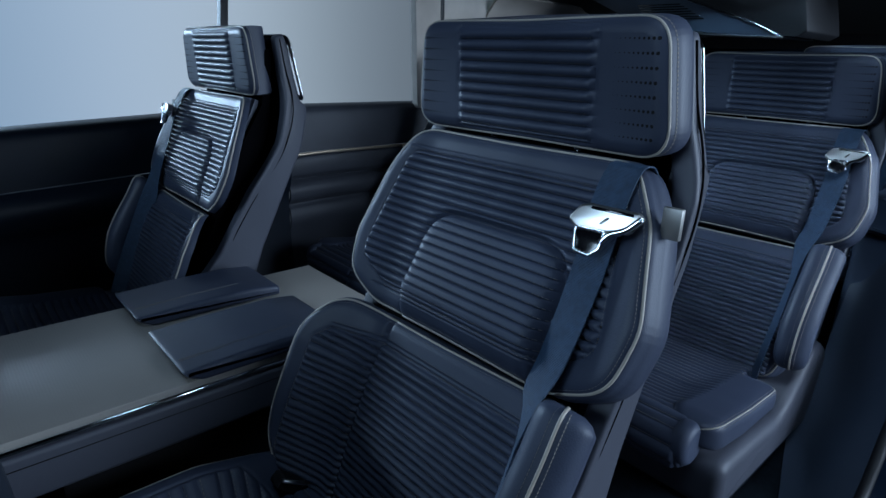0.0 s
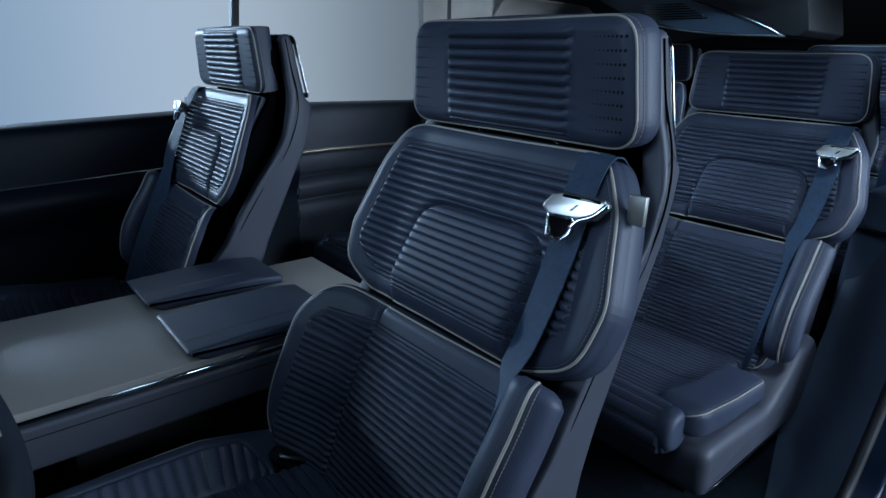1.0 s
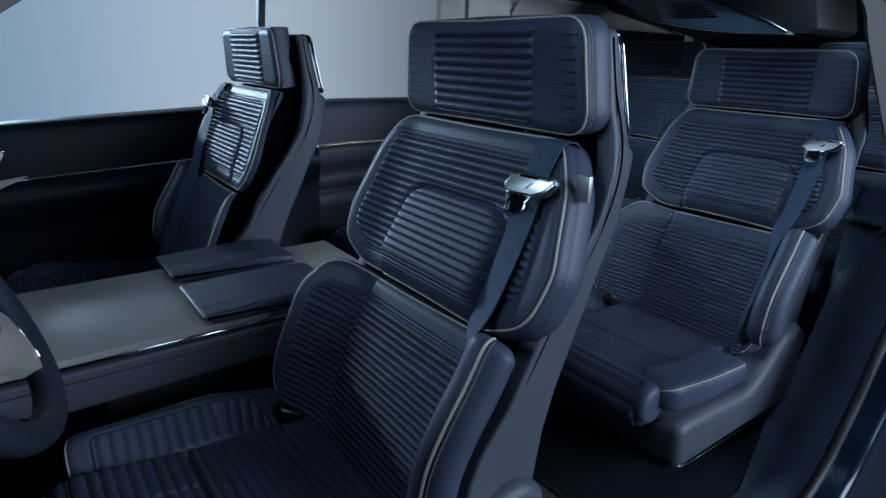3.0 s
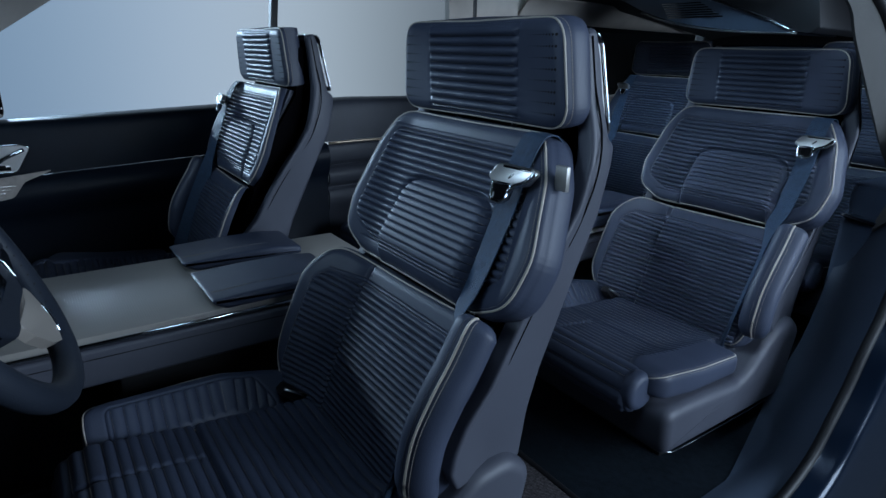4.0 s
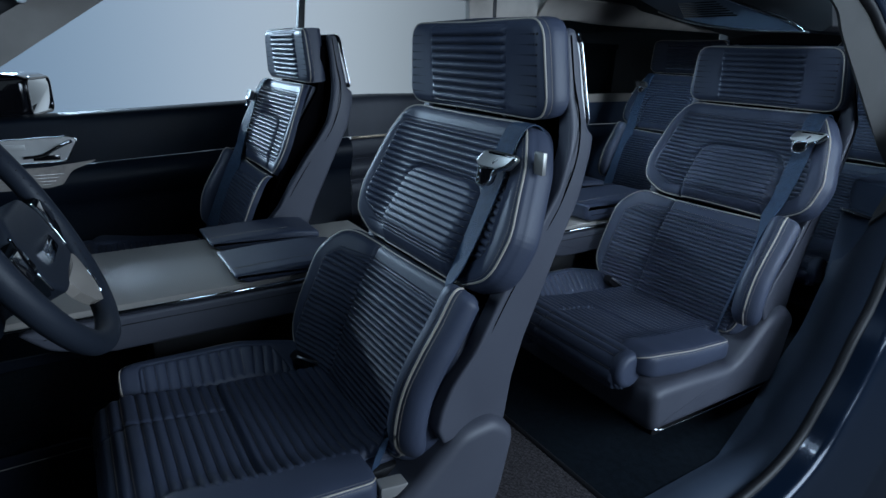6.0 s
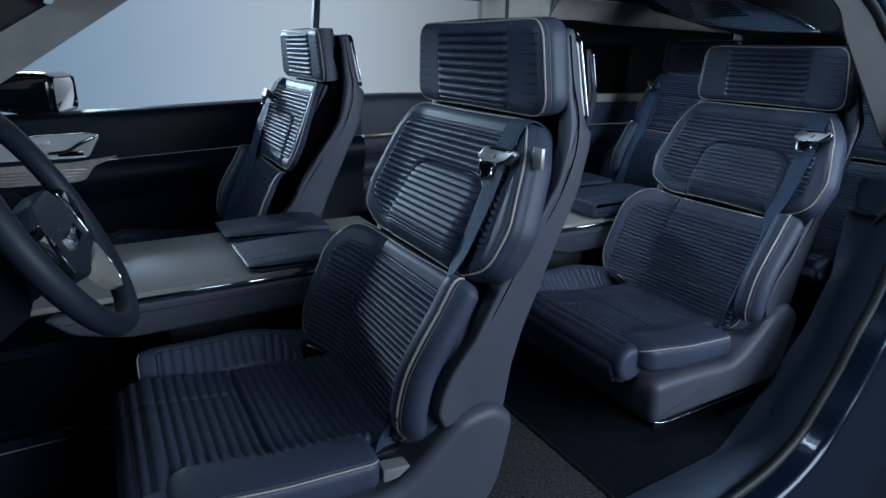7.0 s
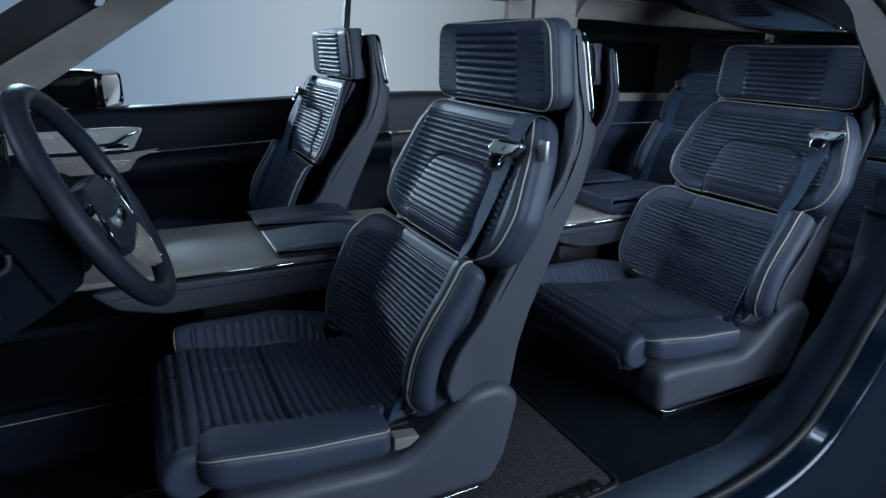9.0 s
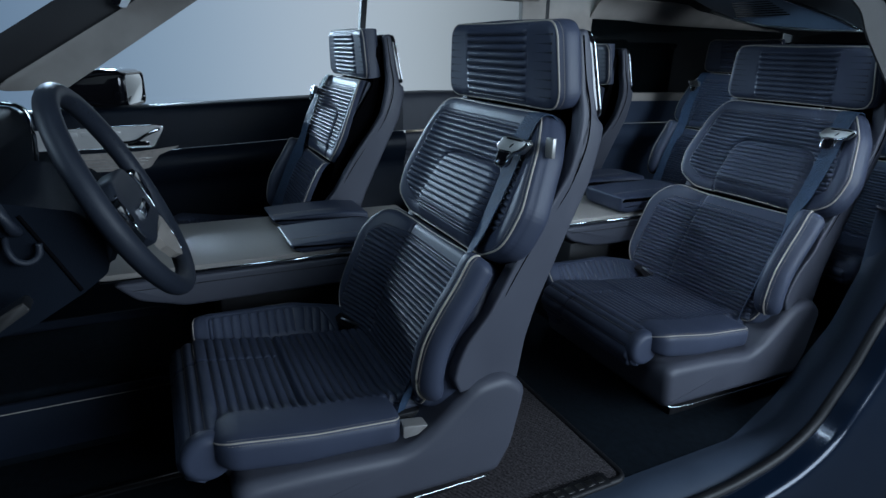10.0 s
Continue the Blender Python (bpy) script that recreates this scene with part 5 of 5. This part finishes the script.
part("release_lever", tube("release_lever", smooth_path([(0.562, 0.205, 0.652), (0.574, 0.214, 0.648), (0.578, 0.222, 0.634), (0.574, 0.228, 0.616), (0.562, 0.230, 0.606)], 6), 0.0090, RIM, sides=12, flat=0.8), dash, "dark navy release lever")
part("bag_hook", tube("bag_hook", smooth_path([(0.560, 0.216, 0.598), (0.574, 0.219, 0.586), (0.578, 0.226, 0.572), (0.576, 0.240, 0.566), (0.572, 0.252, 0.574), (0.570, 0.254, 0.590)], 6), 0.0045, RIM, sides=10), dash, "dark navy bag hook")
FOOTWELL = material("dark_footwell_trim", (0.010, 0.016, 0.030), 0.6, spec=0.25, grain=0.3, grain_size=700)
kick = thing("floor_tunnel", (0.0, -1.0, 0), "dark navy trimmed floor tunnel under the console", "tunnel")
part("tunnel_carpet", prism("tunnel_carpet", rounded([(-0.196, 0.0), (-0.190, 0.110), (-0.150, 0.148), (0.150, 0.148), (0.190, 0.110), (0.196, 0.0)], 0.02), "xz", -0.5, 0.46, CARPET, 0.01), kick)
for sx in (-1, 1):
    x0, x1 = sorted((sx * 0.196, sx * 0.204))
    side = part("side_panel", prism("tunnel_side_panel", rounded([(-0.48, 0.030), (-0.48, 0.156), (0.36, 0.150), (0.40, 0.130), (0.40, 0.030)], [0.01, 0.01, 0.02, 0.02, 0.01]), "yz", x0, x1, FOOTWELL, 0.003), kick, "dark navy side panel")
    part("panel_seam", tube("tunnel_panel_seam", [(sx * 0.2045, -0.47, 0.136), (sx * 0.2045, 0.38, 0.131)], 0.0011, PIPING if sx > 0 else THREAD, sides=5), side, "pale seam line")
rail = thing("seat_rail", (0.352, -0.78, 0.0), "thin steel seat rail on the dark cabin carpet", "rail")
part("rail_bed", box("rail_bed", (-0.012, -0.12, 0.0), (0.012, 0.42, 0.004), RUBBER, 0.001), rail, "black rail bed")
part("rail_edge", tube("rail_edge", [(0.0, -0.10, 0.005), (0.0, 0.40, 0.005)], 0.0016, BRUSHED, sides=6), rail, "bright steel edge")
structure("wall_firewall", box("wall_firewall", (-0.86, -1.58, 0.0), (0.90, -1.52, 0.66), RUBBER, 0.0), "black firewall lining")
